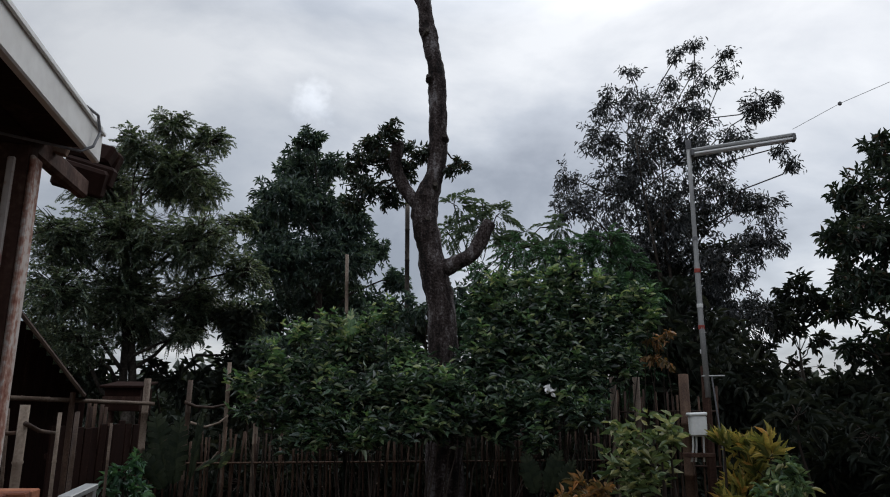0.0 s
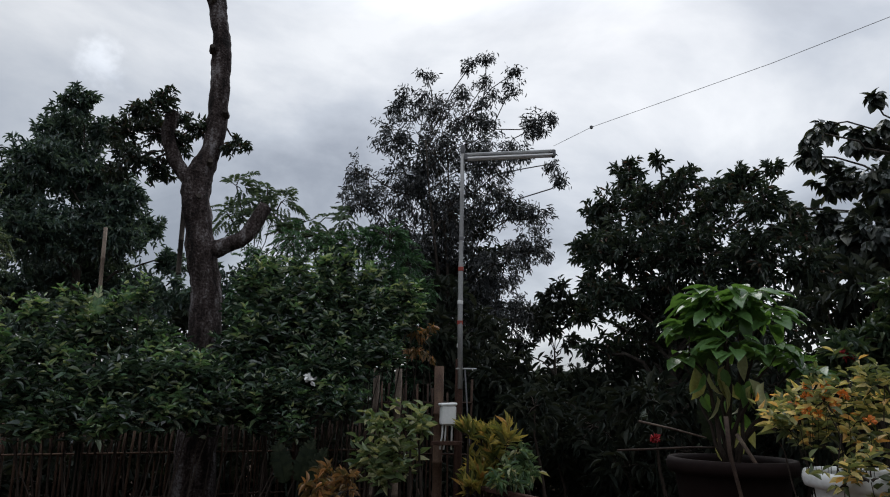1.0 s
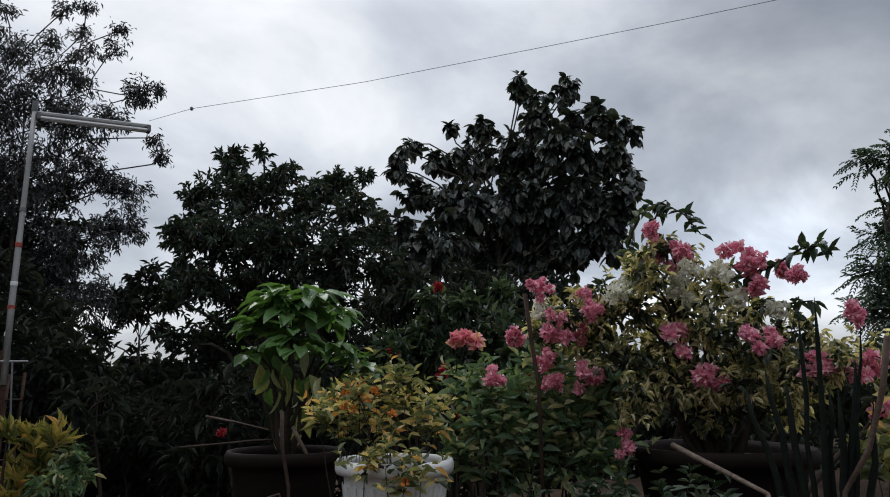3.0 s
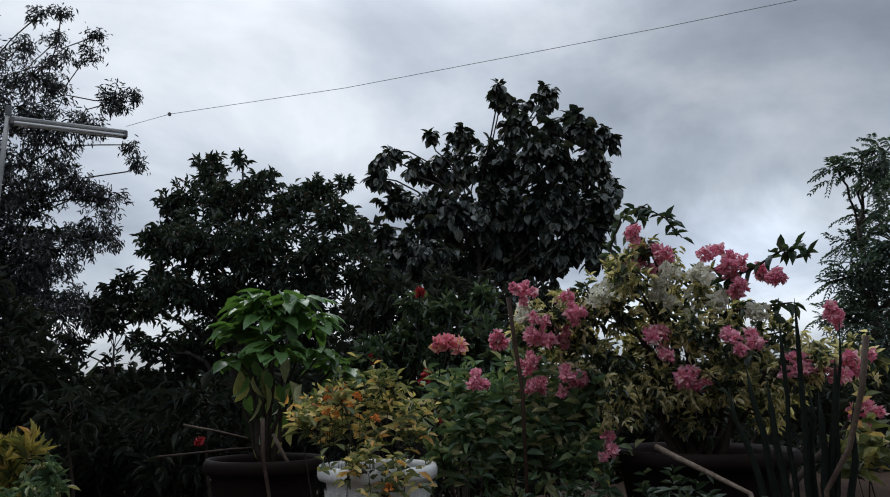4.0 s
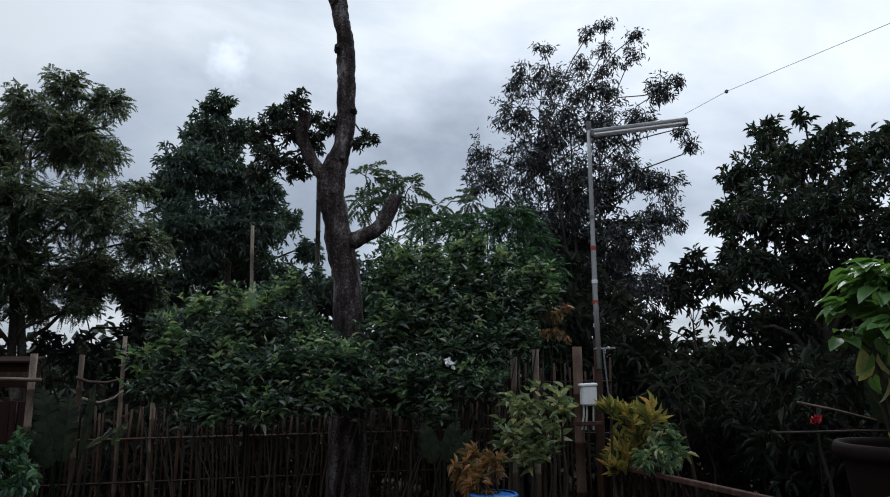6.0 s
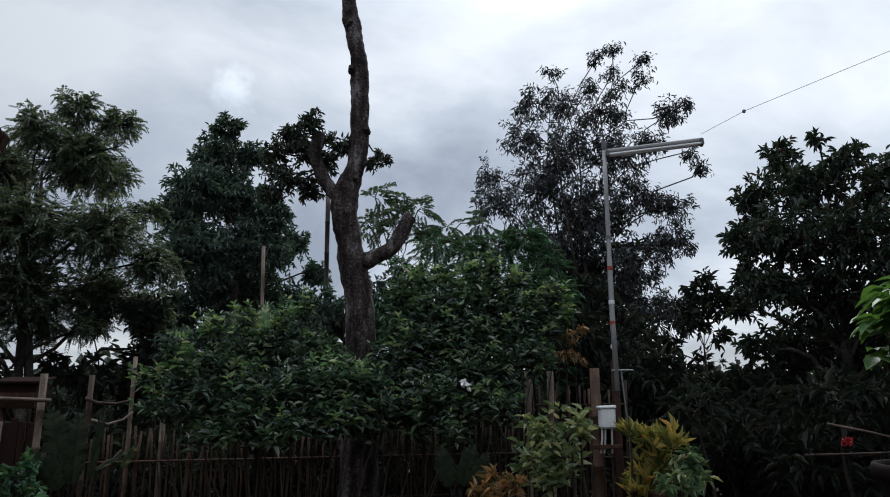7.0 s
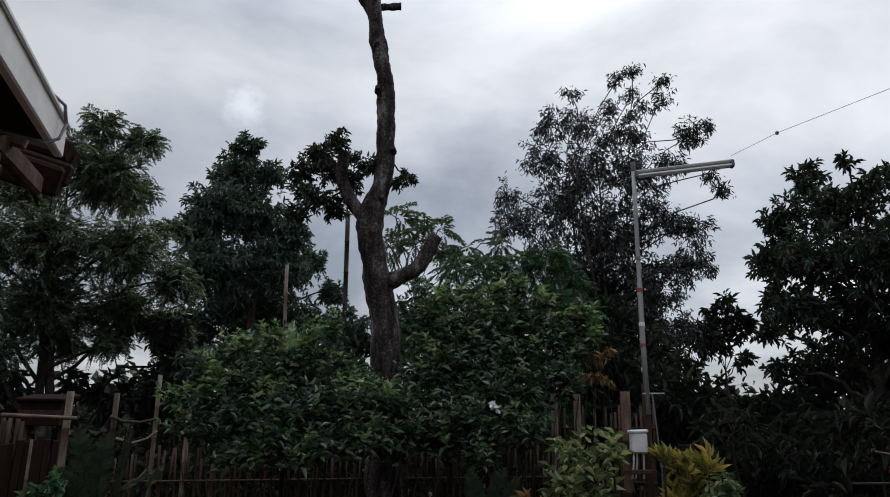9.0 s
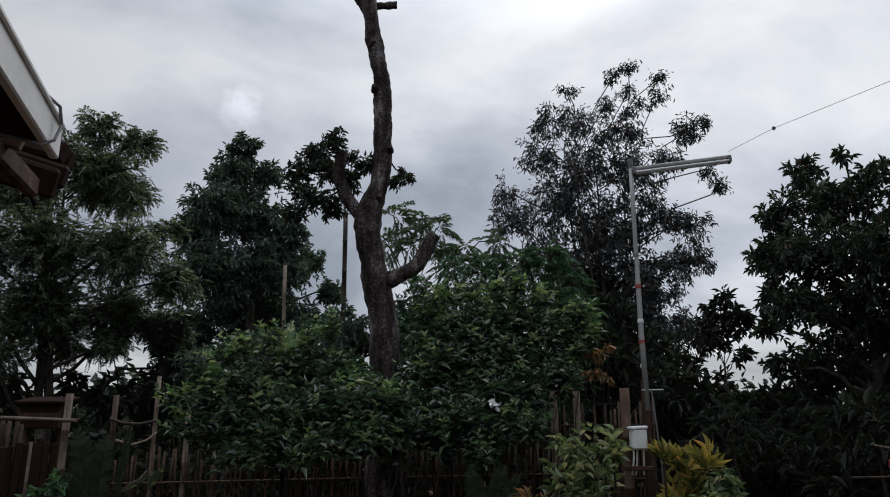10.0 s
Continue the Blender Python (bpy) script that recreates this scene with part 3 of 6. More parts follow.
tree("tall open tree with narrow drooping leaves", (4.43, 14.19, 0.00), 6.6, 0.13,
     [(4.81, 13.76, 8.62, 0.11), (4.32, 13.20, 8.14, 0.11), (4.99, 14.40, 8.38, 0.19), (5.51, 13.96, 8.49, 0.12),
     (5.37, 13.51, 7.89, 0.16), (4.87, 13.35, 7.67, 0.20), (3.61, 14.19, 8.25, 0.11), (3.57, 14.35, 7.86, 0.17),
     (5.94, 13.02, 7.13, 0.10), (4.25, 13.73, 7.74, 0.11), (3.19, 14.41, 7.64, 0.38), (4.07, 15.20, 7.85, 0.43),
     (4.66, 14.34, 7.46, 0.53), (5.68, 13.17, 7.00, 0.32), (2.93, 14.03, 6.67, 0.43), (3.88, 14.24, 6.50, 0.74),
     (4.56, 13.41, 6.13, 0.62), (5.23, 13.15, 6.37, 0.38), (2.30, 14.71, 6.08, 0.31), (2.27, 13.68, 5.13, 0.46),
     (3.32, 14.45, 5.73, 0.76), (4.17, 13.93, 5.22, 0.84), (5.35, 14.41, 5.65, 0.55), (6.04, 14.23, 5.30, 0.45),
     (6.07, 14.07, 4.63, 0.37), (4.22, 14.73, 4.31, 0.92), (4.90, 13.72, 4.05, 0.64), (5.70, 14.17, 4.48, 0.40),
     (3.08, 14.15, 4.36, 0.78), (4.34, 14.40, 3.18, 0.88), (5.14, 13.51, 3.07, 0.62), (6.13, 13.40, 6.29, 0.15),
     (5.90, 12.49, 5.68, 0.09)],
     style_wisp, (26, 0.098, 0.2), LEAF_EUC, 58, stems=4, shell=0.3, squash=1.0, grow=1.02)
tree("dense mango tree with glossy dark leaves", (5.66, 8.73, 0.00), 3.6, 0.12,
     [(5.43, 8.39, 4.61, 0.09), (5.69, 9.60, 4.80, 0.31), (5.66, 8.22, 4.32, 0.23), (6.64, 8.41, 4.42, 0.32),
     (6.90, 8.11, 4.52, 0.16), (5.20, 9.42, 4.26, 0.26), (5.54, 8.76, 4.10, 0.44), (6.24, 8.53, 4.09, 0.45),
     (6.19, 7.48, 3.83, 0.29), (4.51, 8.60, 3.37, 0.22), (5.00, 8.57, 3.41, 0.48), (5.57, 8.13, 3.30, 0.56),
     (6.10, 7.63, 3.26, 0.50), (4.75, 8.58, 2.79, 0.34), (5.66, 8.84, 2.72, 0.59), (6.05, 7.85, 2.64, 0.61),
     (5.64, 9.59, 2.23, 0.49), (6.08, 8.80, 2.12, 0.55), (6.61, 8.13, 2.10, 0.52), (7.12, 8.04, 3.75, 0.28),
     (6.73, 7.43, 3.14, 0.33), (7.40, 8.26, 2.76, 0.40)] + [(5.09, 9.51, 4.15, 0.19), (4.88, 9.47, 3.57, 0.21), (4.84, 9.16, 3.03, 0.26), (5.20, 9.46, 3.78, 0.31),
     (4.88, 9.49, 2.66, 0.21), (4.92, 9.36, 2.22, 0.22)],
     style_tuft, (13, 0.115, 0.4), LEAF_MANGO, 150, shell=0.3, grow=1.06)
tree("big tree with broad hanging leaves", (9.41, 7.42, 0.00), 4.6, 0.14,
     [(10.24, 7.70, 6.79, 0.19), (10.20, 6.75, 6.46, 0.20), (9.96, 6.10, 5.86, 0.26), (10.48, 5.94, 5.75, 0.22),
     (9.20, 6.68, 5.70, 0.32), (7.86, 8.24, 5.24, 0.18), (9.14, 8.45, 6.02, 0.08), (9.10, 8.67, 5.45, 0.32),
     (9.92, 8.30, 6.20, 0.27), (9.59, 8.32, 5.49, 0.50), (9.59, 7.33, 5.36, 0.53), (9.25, 6.22, 5.10, 0.49),
     (10.25, 6.11, 5.14, 0.42), (11.21, 6.17, 5.13, 0.20), (8.83, 8.96, 4.83, 0.33), (8.90, 8.00, 4.47, 0.61),
     (9.43, 7.24, 4.43, 0.70), (9.54, 6.24, 4.36, 0.58), (9.76, 5.69, 4.21, 0.32), (8.05, 7.71, 3.63, 0.56),
     (9.89, 8.09, 3.86, 0.75), (10.04, 7.02, 3.83, 0.69), (9.57, 5.90, 3.69, 0.35), (8.10, 8.63, 4.05, 0.36),
     (7.54, 8.15, 3.28, 0.38), (9.10, 6.87, 6.36, 0.18), (10.11, 7.24, 6.47, 0.24), (10.25, 6.74, 6.65, 0.22),
     (10.41, 5.76, 5.56, 0.24), (10.08, 5.50, 4.59, 0.19), (8.42, 8.98, 5.20, 0.23), (9.02, 9.25, 5.89, 0.19),
     (7.84, 8.92, 4.34, 0.22), (9.60, 5.81, 3.89, 0.34), (9.60, 6.24, 3.63, 0.34), (9.60, 7.03, 3.53, 0.36), (9.60, 7.92, 3.50, 0.37), (9.60, 8.70, 3.60, 0.36),
     (9.60, 5.43, 4.30, 0.21), (9.60, 5.75, 5.50, 0.26), (9.60, 5.61, 5.05, 0.24), (9.60, 6.27, 5.65, 0.28), (9.60, 5.61, 3.55, 0.24),
     (9.40, 6.60, 3.00, 0.36), (9.40, 7.50, 2.95, 0.38), (9.40, 8.30, 3.00, 0.36)],
     style_broad, (8, 0.175, 0.68), LEAF_TEAK, 90, shell=0.35, grow=1.0)
tree("feathery dark tree at the garden's edge", (10.05, 2.17, 0.00), 3.6, 0.12,
     [(9.41, 2.34, 4.05, 0.16), (9.44, 2.09, 4.11, 0.14), (9.50, 1.87, 4.17, 0.25), (10.69, 2.23, 4.12, 0.19),
     (10.15, 1.86, 3.78, 0.33), (10.51, 2.31, 3.66, 0.18), (9.62, 1.91, 3.16, 0.37), (9.69, 2.28, 2.97, 0.23),
     (10.29, 2.37, 2.65, 0.31), (10.63, 2.01, 2.71, 0.48), (9.91, 1.44, 3.84, 0.38), (9.52, 1.47, 3.02, 0.47),
     (10.51, 2.50, 3.40, 0.21), (9.71, 2.44, 2.86, 0.22), (10.31, 2.64, 2.47, 0.30), (9.57, 2.14, 2.18, 0.37)],
     style_pinnate, (7, 0.2, 0.36), LEAF_MID, 100, shell=0.3, grow=1.2)
tree("small tree in the gap between taller ones", (6.55, 14.45, 0.00), 2.6, 0.08,
     [(6.75, 14.70, 3.76, 0.45), (7.18, 14.75, 3.39, 0.42), (6.64, 14.81, 3.23, 0.5), (6.83, 14.06, 2.72, 0.24),
     (6.74, 14.76, 2.22, 0.32), (5.76, 14.16, 2.51, 0.32), (6.10, 14.32, 3.17, 0.4)],
     style_tuft, (10, 0.18, 0.4), LEAF_UNDER, 60, shell=0.3)
tree("airy young tree with feathery pale leaves", (0.30, 12.82, 0.00), 3.6, 0.05,
     [(0.00, 12.70, 4.99, 0.21), (0.52, 13.00, 5.02, 0.26), (0.36, 12.80, 4.55, 0.33), (-0.10, 13.00, 4.54, 0.30),
     (0.77, 13.00, 4.86, 0.18), (1.22, 12.90, 4.52, 0.20), (1.01, 12.90, 4.21, 0.30), (1.45, 12.70, 4.26, 0.21),
     (1.90, 13.00, 4.65, 0.16), (1.72, 12.90, 4.15, 0.24)],
     style_pinnate, (11, 0.34, 0.22), LEAF_AIRY, 34, shell=0.4)


# the tall lopped tree
def lopped_tree():
    base = (-0.00, 9.02, 0.00)
    ob = thing("lopped_tree", base, "tall lopped tree with bare grey trunk and stubs", "tree")
    org = Vector(base)

    def loc(points):
        return [Vector(p) - org for p in points]
    trunk = Shape()
    spine = [base] + [(-0.04, 9.02, 2.32), (-0.12, 9.01, 2.93), (-0.20, 9.01, 3.35), (-0.27, 9.00, 3.71), (-0.25, 9.01, 4.00), (-0.15, 9.01, 4.29), (-0.11, 9.01, 4.74), (-0.13, 9.01, 5.28),
             (-0.15, 9.01, 5.75), (-0.25, 9.00, 6.23), (-0.32, 9.00, 6.72), (-0.36, 9.00, 7.05), (-0.38, 9.00, 7.35)]
    trunk.tube(refined(loc(spine), 14), np.interp(np.linspace(0, 13, 183), range(14), [0.24, 0.172, 0.166, 0.155, 0.16, 0.165, 0.118, 0.112, 0.107, 0.104, 0.1, 0.094, 0.088, 0.084]), 28)
    for block in trunk.verts:
        for row in block:
            p = Vector(row)
            q = Vector((p.x, p.y, p.z * 0.35))
            row[:] = p + noise.noise_vector(p * 3.0) * 0.026 + noise.noise_vector(p * 11.0) * 0.014 + noise.noise_vector(q * 34.0) * 0.010
    part("trunk", trunk, BARK_PALE, ob, smooth=True)

    def limb(points, radii, label=""):
        sh = Shape()
        k = len(points) - 1
        sh.tube(refined(loc(points), 8), np.interp(np.linspace(0, k, 8 * k + 1), range(k + 1), radii), 16)
        for block in sh.verts:
            for row in block:
                p = Vector(row)
                row[:] = p + noise.noise_vector(p * 4.0) * 0.014 + noise.noise_vector(p * 15.0) * 0.010
        return part("limb", sh, BARK_PALE, ob, label, True)
    limb([(-0.11, 9.01, 3.09), (0.10, 8.92, 3.15), (0.30, 8.87, 3.25), (0.41, 8.87, 3.43), (0.52, 8.87, 3.66)], [0.13, 0.095, 0.088, 0.088, 0.078], "short sawn-off limb")
    left = [(-0.29, 9.00, 3.89), (-0.46, 9.04, 4.04), (-0.59, 9.08, 4.28), (-0.65, 9.07, 4.50), (-0.62, 9.07, 4.75)]
    limb(left, [0.12, 0.082, 0.076, 0.082, 0.072], "short sawn-off limb")
    limb([(-0.33, 9.09, 6.82), (-0.14, 9.05, 6.81), (0.03, 9.05, 6.83)], [0.055, 0.046, 0.05], "short sawn-off limb")
    limb([(-0.33, 9.09, 6.71), (-0.46, 9.08, 6.95), (-0.64, 9.07, 7.28)], [0.08, 0.085, 0.07])
    for p in ((-0.29, 8.90, 6.17), (-0.23, 8.91, 5.54), (-0.02, 8.92, 4.74), (-0.23, 8.88, 3.67), (-0.15, 8.88, 4.10)):
        c = Vector(p) - org
        knot = Shape()
        knot.tube([c + Vector((0, 0.05, 0)), c + Vector((rng.uniform(-0.06, 0.06), -0.05, 0.03))], [0.05, 0.03], 7)
        part("knot", knot, BARK, ob)
    wood, crown = Shape(), Shape()
    lobes = [(-0.92, 8.83, 4.67, 0.15), (-0.70, 8.88, 4.83, 0.14), (-1.14, 9.23, 4.52, 0.18), (-0.87, 9.37, 4.65, 0.19),
     (-0.51, 9.22, 4.44, 0.15), (-0.32, 9.09, 4.60, 0.13), (-0.98, 8.87, 4.10, 0.18), (-0.72, 9.30, 4.10, 0.17),
     (-0.51, 9.35, 4.75, 0.10), (0.09, 8.83, 4.30, 0.08), (0.13, 8.92, 4.44, 0.06), (0.19, 9.35, 4.50, 0.07),
     (-1.18, 9.24, 3.99, 0.13)]
    for x, y, z, r in lobes:
        h = Vector((x, y, z)) - org
        near = min(loc(spine)[6:8] + loc(left), key=lambda p: (p - h).length)
        wood.tube(curve(near, h, -0.02, 5, 0.02), np.linspace(0.014, 0.006, 5), 5, False)
    foliage(crown, wood, lobes, 430, style_tuft, (9, 0.072, 0.5), 1.32, origin=base, shell=0.3)
    part("sprout", wood, TWIG, ob, smooth=True)
    part("foliage", crown, LEAF_MANGO, ob, "small sprouting clumps of dark leaves", kind="stuff")


lopped_tree()


# ---- hedge and undergrowth ----
def bush(label, base, lobes, style, leaf, mat, per, stems=5, name="bush", category="bush", squash=0.85, shell=0.5, girth=0.03, young=None):
    ob = thing(name, base, label, category)
    wood, crown = Shape(), Shape()
    org = np.array(base, float)
    for i, (x, y, z, r) in enumerate(lobes):
        h = np.array((x, y, z)) - org
        rx, ry = h[0] * 0.8 + rng.normal() * 0.1, h[1] * 0.8
        root = np.array((rx, ry, ground_height(org[0] + rx, org[1] + ry) - org[2] - 0.03))
        wood.tube(curve(root, h, 0.0, 6, 0.02), np.linspace(girth, girth * 0.25, 6), 5, False)
    foliage(crown, wood, lobes, per, style, leaf, origin=base, squash=squash, shell=shell, twig=0.007)
    part("stem", wood, TWIG, ob, smooth=True)
    part("foliage", crown, mat, ob, kind="stuff")
    if young:
        tips = Shape()
        foliage(tips, None, [(x, y, z + 0.35 * r, 0.85 * r) for x, y, z, r in lobes], young[1], style, (leaf[0], leaf[1] * 0.9, leaf[2]), origin=base, squash=1.0, shell=0.85)
        part("young_shoot", tips, young[0], ob, "brighter green young leaves", kind="stuff")
    return ob


bush("large leafy green bush in front of the fence", (-0.80, 7.94, 0.00),
     [(-1.67, 7.70, 1.67, 0.18), (-1.50, 7.90, 1.80, 0.20), (-1.29, 8.00, 1.89, 0.20), (-1.01, 8.10, 1.95, 0.20),
     (-0.72, 8.10, 1.99, 0.19), (-0.46, 8.20, 1.96, 0.18), (-0.24, 8.20, 1.78, 0.20), (-1.79, 7.70, 1.40, 0.14),
     (-1.54, 7.70, 1.45, 0.23), (-1.23, 7.80, 1.51, 0.25), (-0.89, 7.80, 1.57, 0.25), (-0.56, 7.90, 1.63, 0.26),
     (-0.22, 7.90, 1.58, 0.26), (0.12, 8.00, 1.52, 0.26), (0.47, 8.00, 1.53, 0.26), (0.81, 8.00, 1.47, 0.26),
     (1.15, 8.00, 1.42, 0.23), (1.44, 8.00, 1.39, 0.18), (-1.42, 7.70, 1.21, 0.19), (-1.03, 7.70, 1.21, 0.22),
     (-0.64, 7.70, 1.25, 0.22), (-0.26, 7.80, 1.25, 0.22), (0.12, 7.90, 1.22, 0.20), (1.03, 8.00, 1.22, 0.17),
     (0.58, 8.00, 1.22, 0.20), (-1.00, 8.20, 1.47, 0.28), (-0.40, 8.30, 1.47, 0.28), (0.30, 8.30, 1.37, 0.28)] + [(-1.45, 7.85, 2.14, 0.06), (-1.12, 8.00, 2.27, 0.06), (-0.80, 8.05, 2.20, 0.05), (-0.60, 8.10, 2.36, 0.06), (-1.75, 7.70, 1.93, 0.05), (-1.95, 7.72, 1.62, 0.05),
     (0.02, 7.82, 1.62, 0.20), (-0.08, 7.80, 1.28, 0.20), (0.18, 7.80, 1.42, 0.20), (-1.30, 7.60, 1.10, 0.14), (-0.70, 7.65, 1.12, 0.13), (0.90, 7.80, 1.12, 0.12)],
     style_bush, (11, 0.105, 0.44), LEAF_BUSH, 185, young=(LEAF_YOUNG, 24), girth=0.013)
bush("tall leafy green bush beside the trunk", (0.96, 8.39, 0.00),
     [(0.46, 8.40, 2.28, 0.21), (0.55, 8.50, 2.49, 0.21), (0.83, 8.50, 2.37, 0.25), (1.12, 8.50, 2.52, 0.23),
     (1.39, 8.60, 2.64, 0.20), (1.60, 8.60, 2.48, 0.23), (0.44, 8.30, 1.92, 0.28), (0.66, 8.30, 1.98, 0.31),
     (1.03, 8.40, 2.11, 0.31), (1.42, 8.50, 2.12, 0.29), (1.79, 8.60, 2.38, 0.22), (1.98, 8.60, 2.48, 0.17),
     (1.72, 8.50, 2.06, 0.26), (1.88, 8.40, 1.87, 0.21), (1.50, 8.30, 1.77, 0.26), (1.07, 8.20, 1.77, 0.28),
     (2.06, 8.60, 2.19, 0.18), (0.70, 8.80, 2.10, 0.30), (1.30, 8.80, 2.20, 0.30), (1.00, 8.70, 1.70, 0.30)] + [(0.60, 8.45, 2.78, 0.06), (0.95, 8.45, 2.80, 0.05), (1.25, 8.50, 2.86, 0.06), (1.48, 8.55, 2.92, 0.05), (1.72, 8.55, 2.80, 0.06), (2.15, 8.50, 2.62, 0.06), (2.25, 8.55, 2.40, 0.05), (0.42, 8.35, 2.62, 0.05)],
     style_bush, (11, 0.11, 0.44), LEAF_BUSH, 180, young=(LEAF_YOUNG, 30), girth=0.013)
bush("feathery green saplings crowding behind the bush", (1.60, 10.70, 0.00),
     [(0.94, 11.00, 3.79, 0.25), (1.43, 11.20, 3.70, 0.34), (1.92, 11.00, 3.79, 0.38), (2.34, 10.80, 3.83, 0.33),
     (2.61, 10.80, 3.49, 0.33), (0.47, 11.20, 3.39, 0.34), (0.97, 11.00, 3.18, 0.46), (1.62, 10.80, 3.15, 0.45),
     (2.23, 10.60, 3.12, 0.44), (2.68, 10.50, 2.95, 0.36), (0.22, 11.00, 2.76, 0.42), (0.87, 10.80, 2.58, 0.49),
     (1.57, 10.60, 2.48, 0.48), (2.26, 10.50, 2.47, 0.48), (2.78, 10.40, 2.39, 0.35), (0.54, 10.60, 2.08, 0.48),
     (1.31, 10.50, 1.92, 0.48), (2.06, 10.40, 1.93, 0.47), (2.67, 10.40, 1.85, 0.35)],
     style_pinnate, (7, 0.17, 0.5), LEAF_SAPLING, 130, name="sapling", category="sapling", shell=0.3)
bush("dark saplings behind the cut trunk", (-1.20, 10.90, 0.00),
     [(-0.79, 11.00, 2.62, 0.34), (-1.32, 11.20, 2.70, 0.36), (-1.79, 11.00, 2.50, 0.36), (-2.30, 11.20, 2.40, 0.38), (-0.35, 11.10, 2.85, 0.32), (0.02, 11.00, 3.20, 0.28), (0.12, 11.00, 2.85, 0.32), (-0.75, 11.00, 2.95, 0.28), (-2.75, 11.40, 2.30, 0.40), (-0.81, 10.60, 2.07, 0.40), (-1.48, 10.80, 2.00, 0.41)],
     style_tuft, (9, 0.12, 0.42), LEAF_MID, 90, name="sapling", category="sapling", shell=0.3)
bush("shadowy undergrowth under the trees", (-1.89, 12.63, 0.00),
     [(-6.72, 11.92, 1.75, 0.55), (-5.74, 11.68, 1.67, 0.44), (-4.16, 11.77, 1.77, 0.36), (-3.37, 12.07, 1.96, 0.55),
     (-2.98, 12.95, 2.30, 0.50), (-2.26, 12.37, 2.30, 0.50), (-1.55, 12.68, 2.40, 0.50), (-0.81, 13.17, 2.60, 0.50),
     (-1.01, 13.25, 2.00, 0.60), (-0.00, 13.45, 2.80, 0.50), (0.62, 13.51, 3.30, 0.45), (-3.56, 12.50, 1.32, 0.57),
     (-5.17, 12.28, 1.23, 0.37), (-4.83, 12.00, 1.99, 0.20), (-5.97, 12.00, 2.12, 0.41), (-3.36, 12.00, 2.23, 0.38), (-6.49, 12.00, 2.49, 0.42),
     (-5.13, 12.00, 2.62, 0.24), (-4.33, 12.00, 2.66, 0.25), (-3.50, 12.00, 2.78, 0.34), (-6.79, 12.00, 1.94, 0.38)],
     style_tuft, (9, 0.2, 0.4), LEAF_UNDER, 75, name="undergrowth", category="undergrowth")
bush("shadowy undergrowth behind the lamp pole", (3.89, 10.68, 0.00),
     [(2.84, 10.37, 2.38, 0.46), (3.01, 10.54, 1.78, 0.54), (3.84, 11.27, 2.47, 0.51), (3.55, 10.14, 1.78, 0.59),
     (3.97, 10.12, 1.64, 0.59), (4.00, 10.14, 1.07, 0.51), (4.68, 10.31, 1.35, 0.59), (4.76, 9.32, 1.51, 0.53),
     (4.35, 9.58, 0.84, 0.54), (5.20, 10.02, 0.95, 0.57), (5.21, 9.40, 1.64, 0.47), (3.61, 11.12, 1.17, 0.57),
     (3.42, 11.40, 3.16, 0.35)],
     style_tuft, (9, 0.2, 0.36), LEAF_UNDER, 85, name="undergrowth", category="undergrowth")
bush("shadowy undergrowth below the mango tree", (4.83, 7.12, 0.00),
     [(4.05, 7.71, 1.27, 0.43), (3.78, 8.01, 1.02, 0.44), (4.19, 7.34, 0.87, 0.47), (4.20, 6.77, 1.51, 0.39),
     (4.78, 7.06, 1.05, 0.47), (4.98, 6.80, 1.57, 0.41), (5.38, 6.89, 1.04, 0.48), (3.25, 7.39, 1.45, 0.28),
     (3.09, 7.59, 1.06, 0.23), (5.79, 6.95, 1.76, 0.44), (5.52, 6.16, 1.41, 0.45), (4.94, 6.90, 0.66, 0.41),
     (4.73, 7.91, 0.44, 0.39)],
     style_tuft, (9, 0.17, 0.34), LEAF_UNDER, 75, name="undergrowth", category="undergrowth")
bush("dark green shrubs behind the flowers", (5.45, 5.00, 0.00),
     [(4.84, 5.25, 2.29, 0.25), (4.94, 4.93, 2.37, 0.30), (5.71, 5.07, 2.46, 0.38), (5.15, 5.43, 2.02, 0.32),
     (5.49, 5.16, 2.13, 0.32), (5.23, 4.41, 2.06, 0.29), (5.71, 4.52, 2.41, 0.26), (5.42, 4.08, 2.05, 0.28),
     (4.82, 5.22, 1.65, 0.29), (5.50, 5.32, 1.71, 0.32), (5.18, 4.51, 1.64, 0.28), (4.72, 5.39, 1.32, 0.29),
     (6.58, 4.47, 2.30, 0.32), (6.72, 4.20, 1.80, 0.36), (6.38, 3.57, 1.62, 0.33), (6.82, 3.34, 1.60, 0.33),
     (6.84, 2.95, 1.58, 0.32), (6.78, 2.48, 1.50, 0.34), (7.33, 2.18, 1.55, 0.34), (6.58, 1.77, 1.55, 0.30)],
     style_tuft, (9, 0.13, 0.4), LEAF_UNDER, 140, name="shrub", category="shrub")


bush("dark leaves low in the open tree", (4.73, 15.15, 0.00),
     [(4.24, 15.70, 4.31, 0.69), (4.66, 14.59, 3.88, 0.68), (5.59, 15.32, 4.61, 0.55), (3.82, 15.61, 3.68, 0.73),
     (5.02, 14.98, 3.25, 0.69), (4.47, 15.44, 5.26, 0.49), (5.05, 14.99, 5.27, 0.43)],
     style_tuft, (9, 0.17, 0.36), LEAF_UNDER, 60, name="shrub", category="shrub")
bush("spiky dark green tuft among the flowers", down((4.08, 4.23, 1.41), 0), [(4.12, 4.23, 1.78, 0.09), (4.05, 4.20, 1.80, 0.06), (4.13, 4.18, 1.79, 0.06)], style_spray, (10, 0.2, 0.07), LEAF_ROSE, 300, name="spiky_plant", category="plant", girth=0.006)
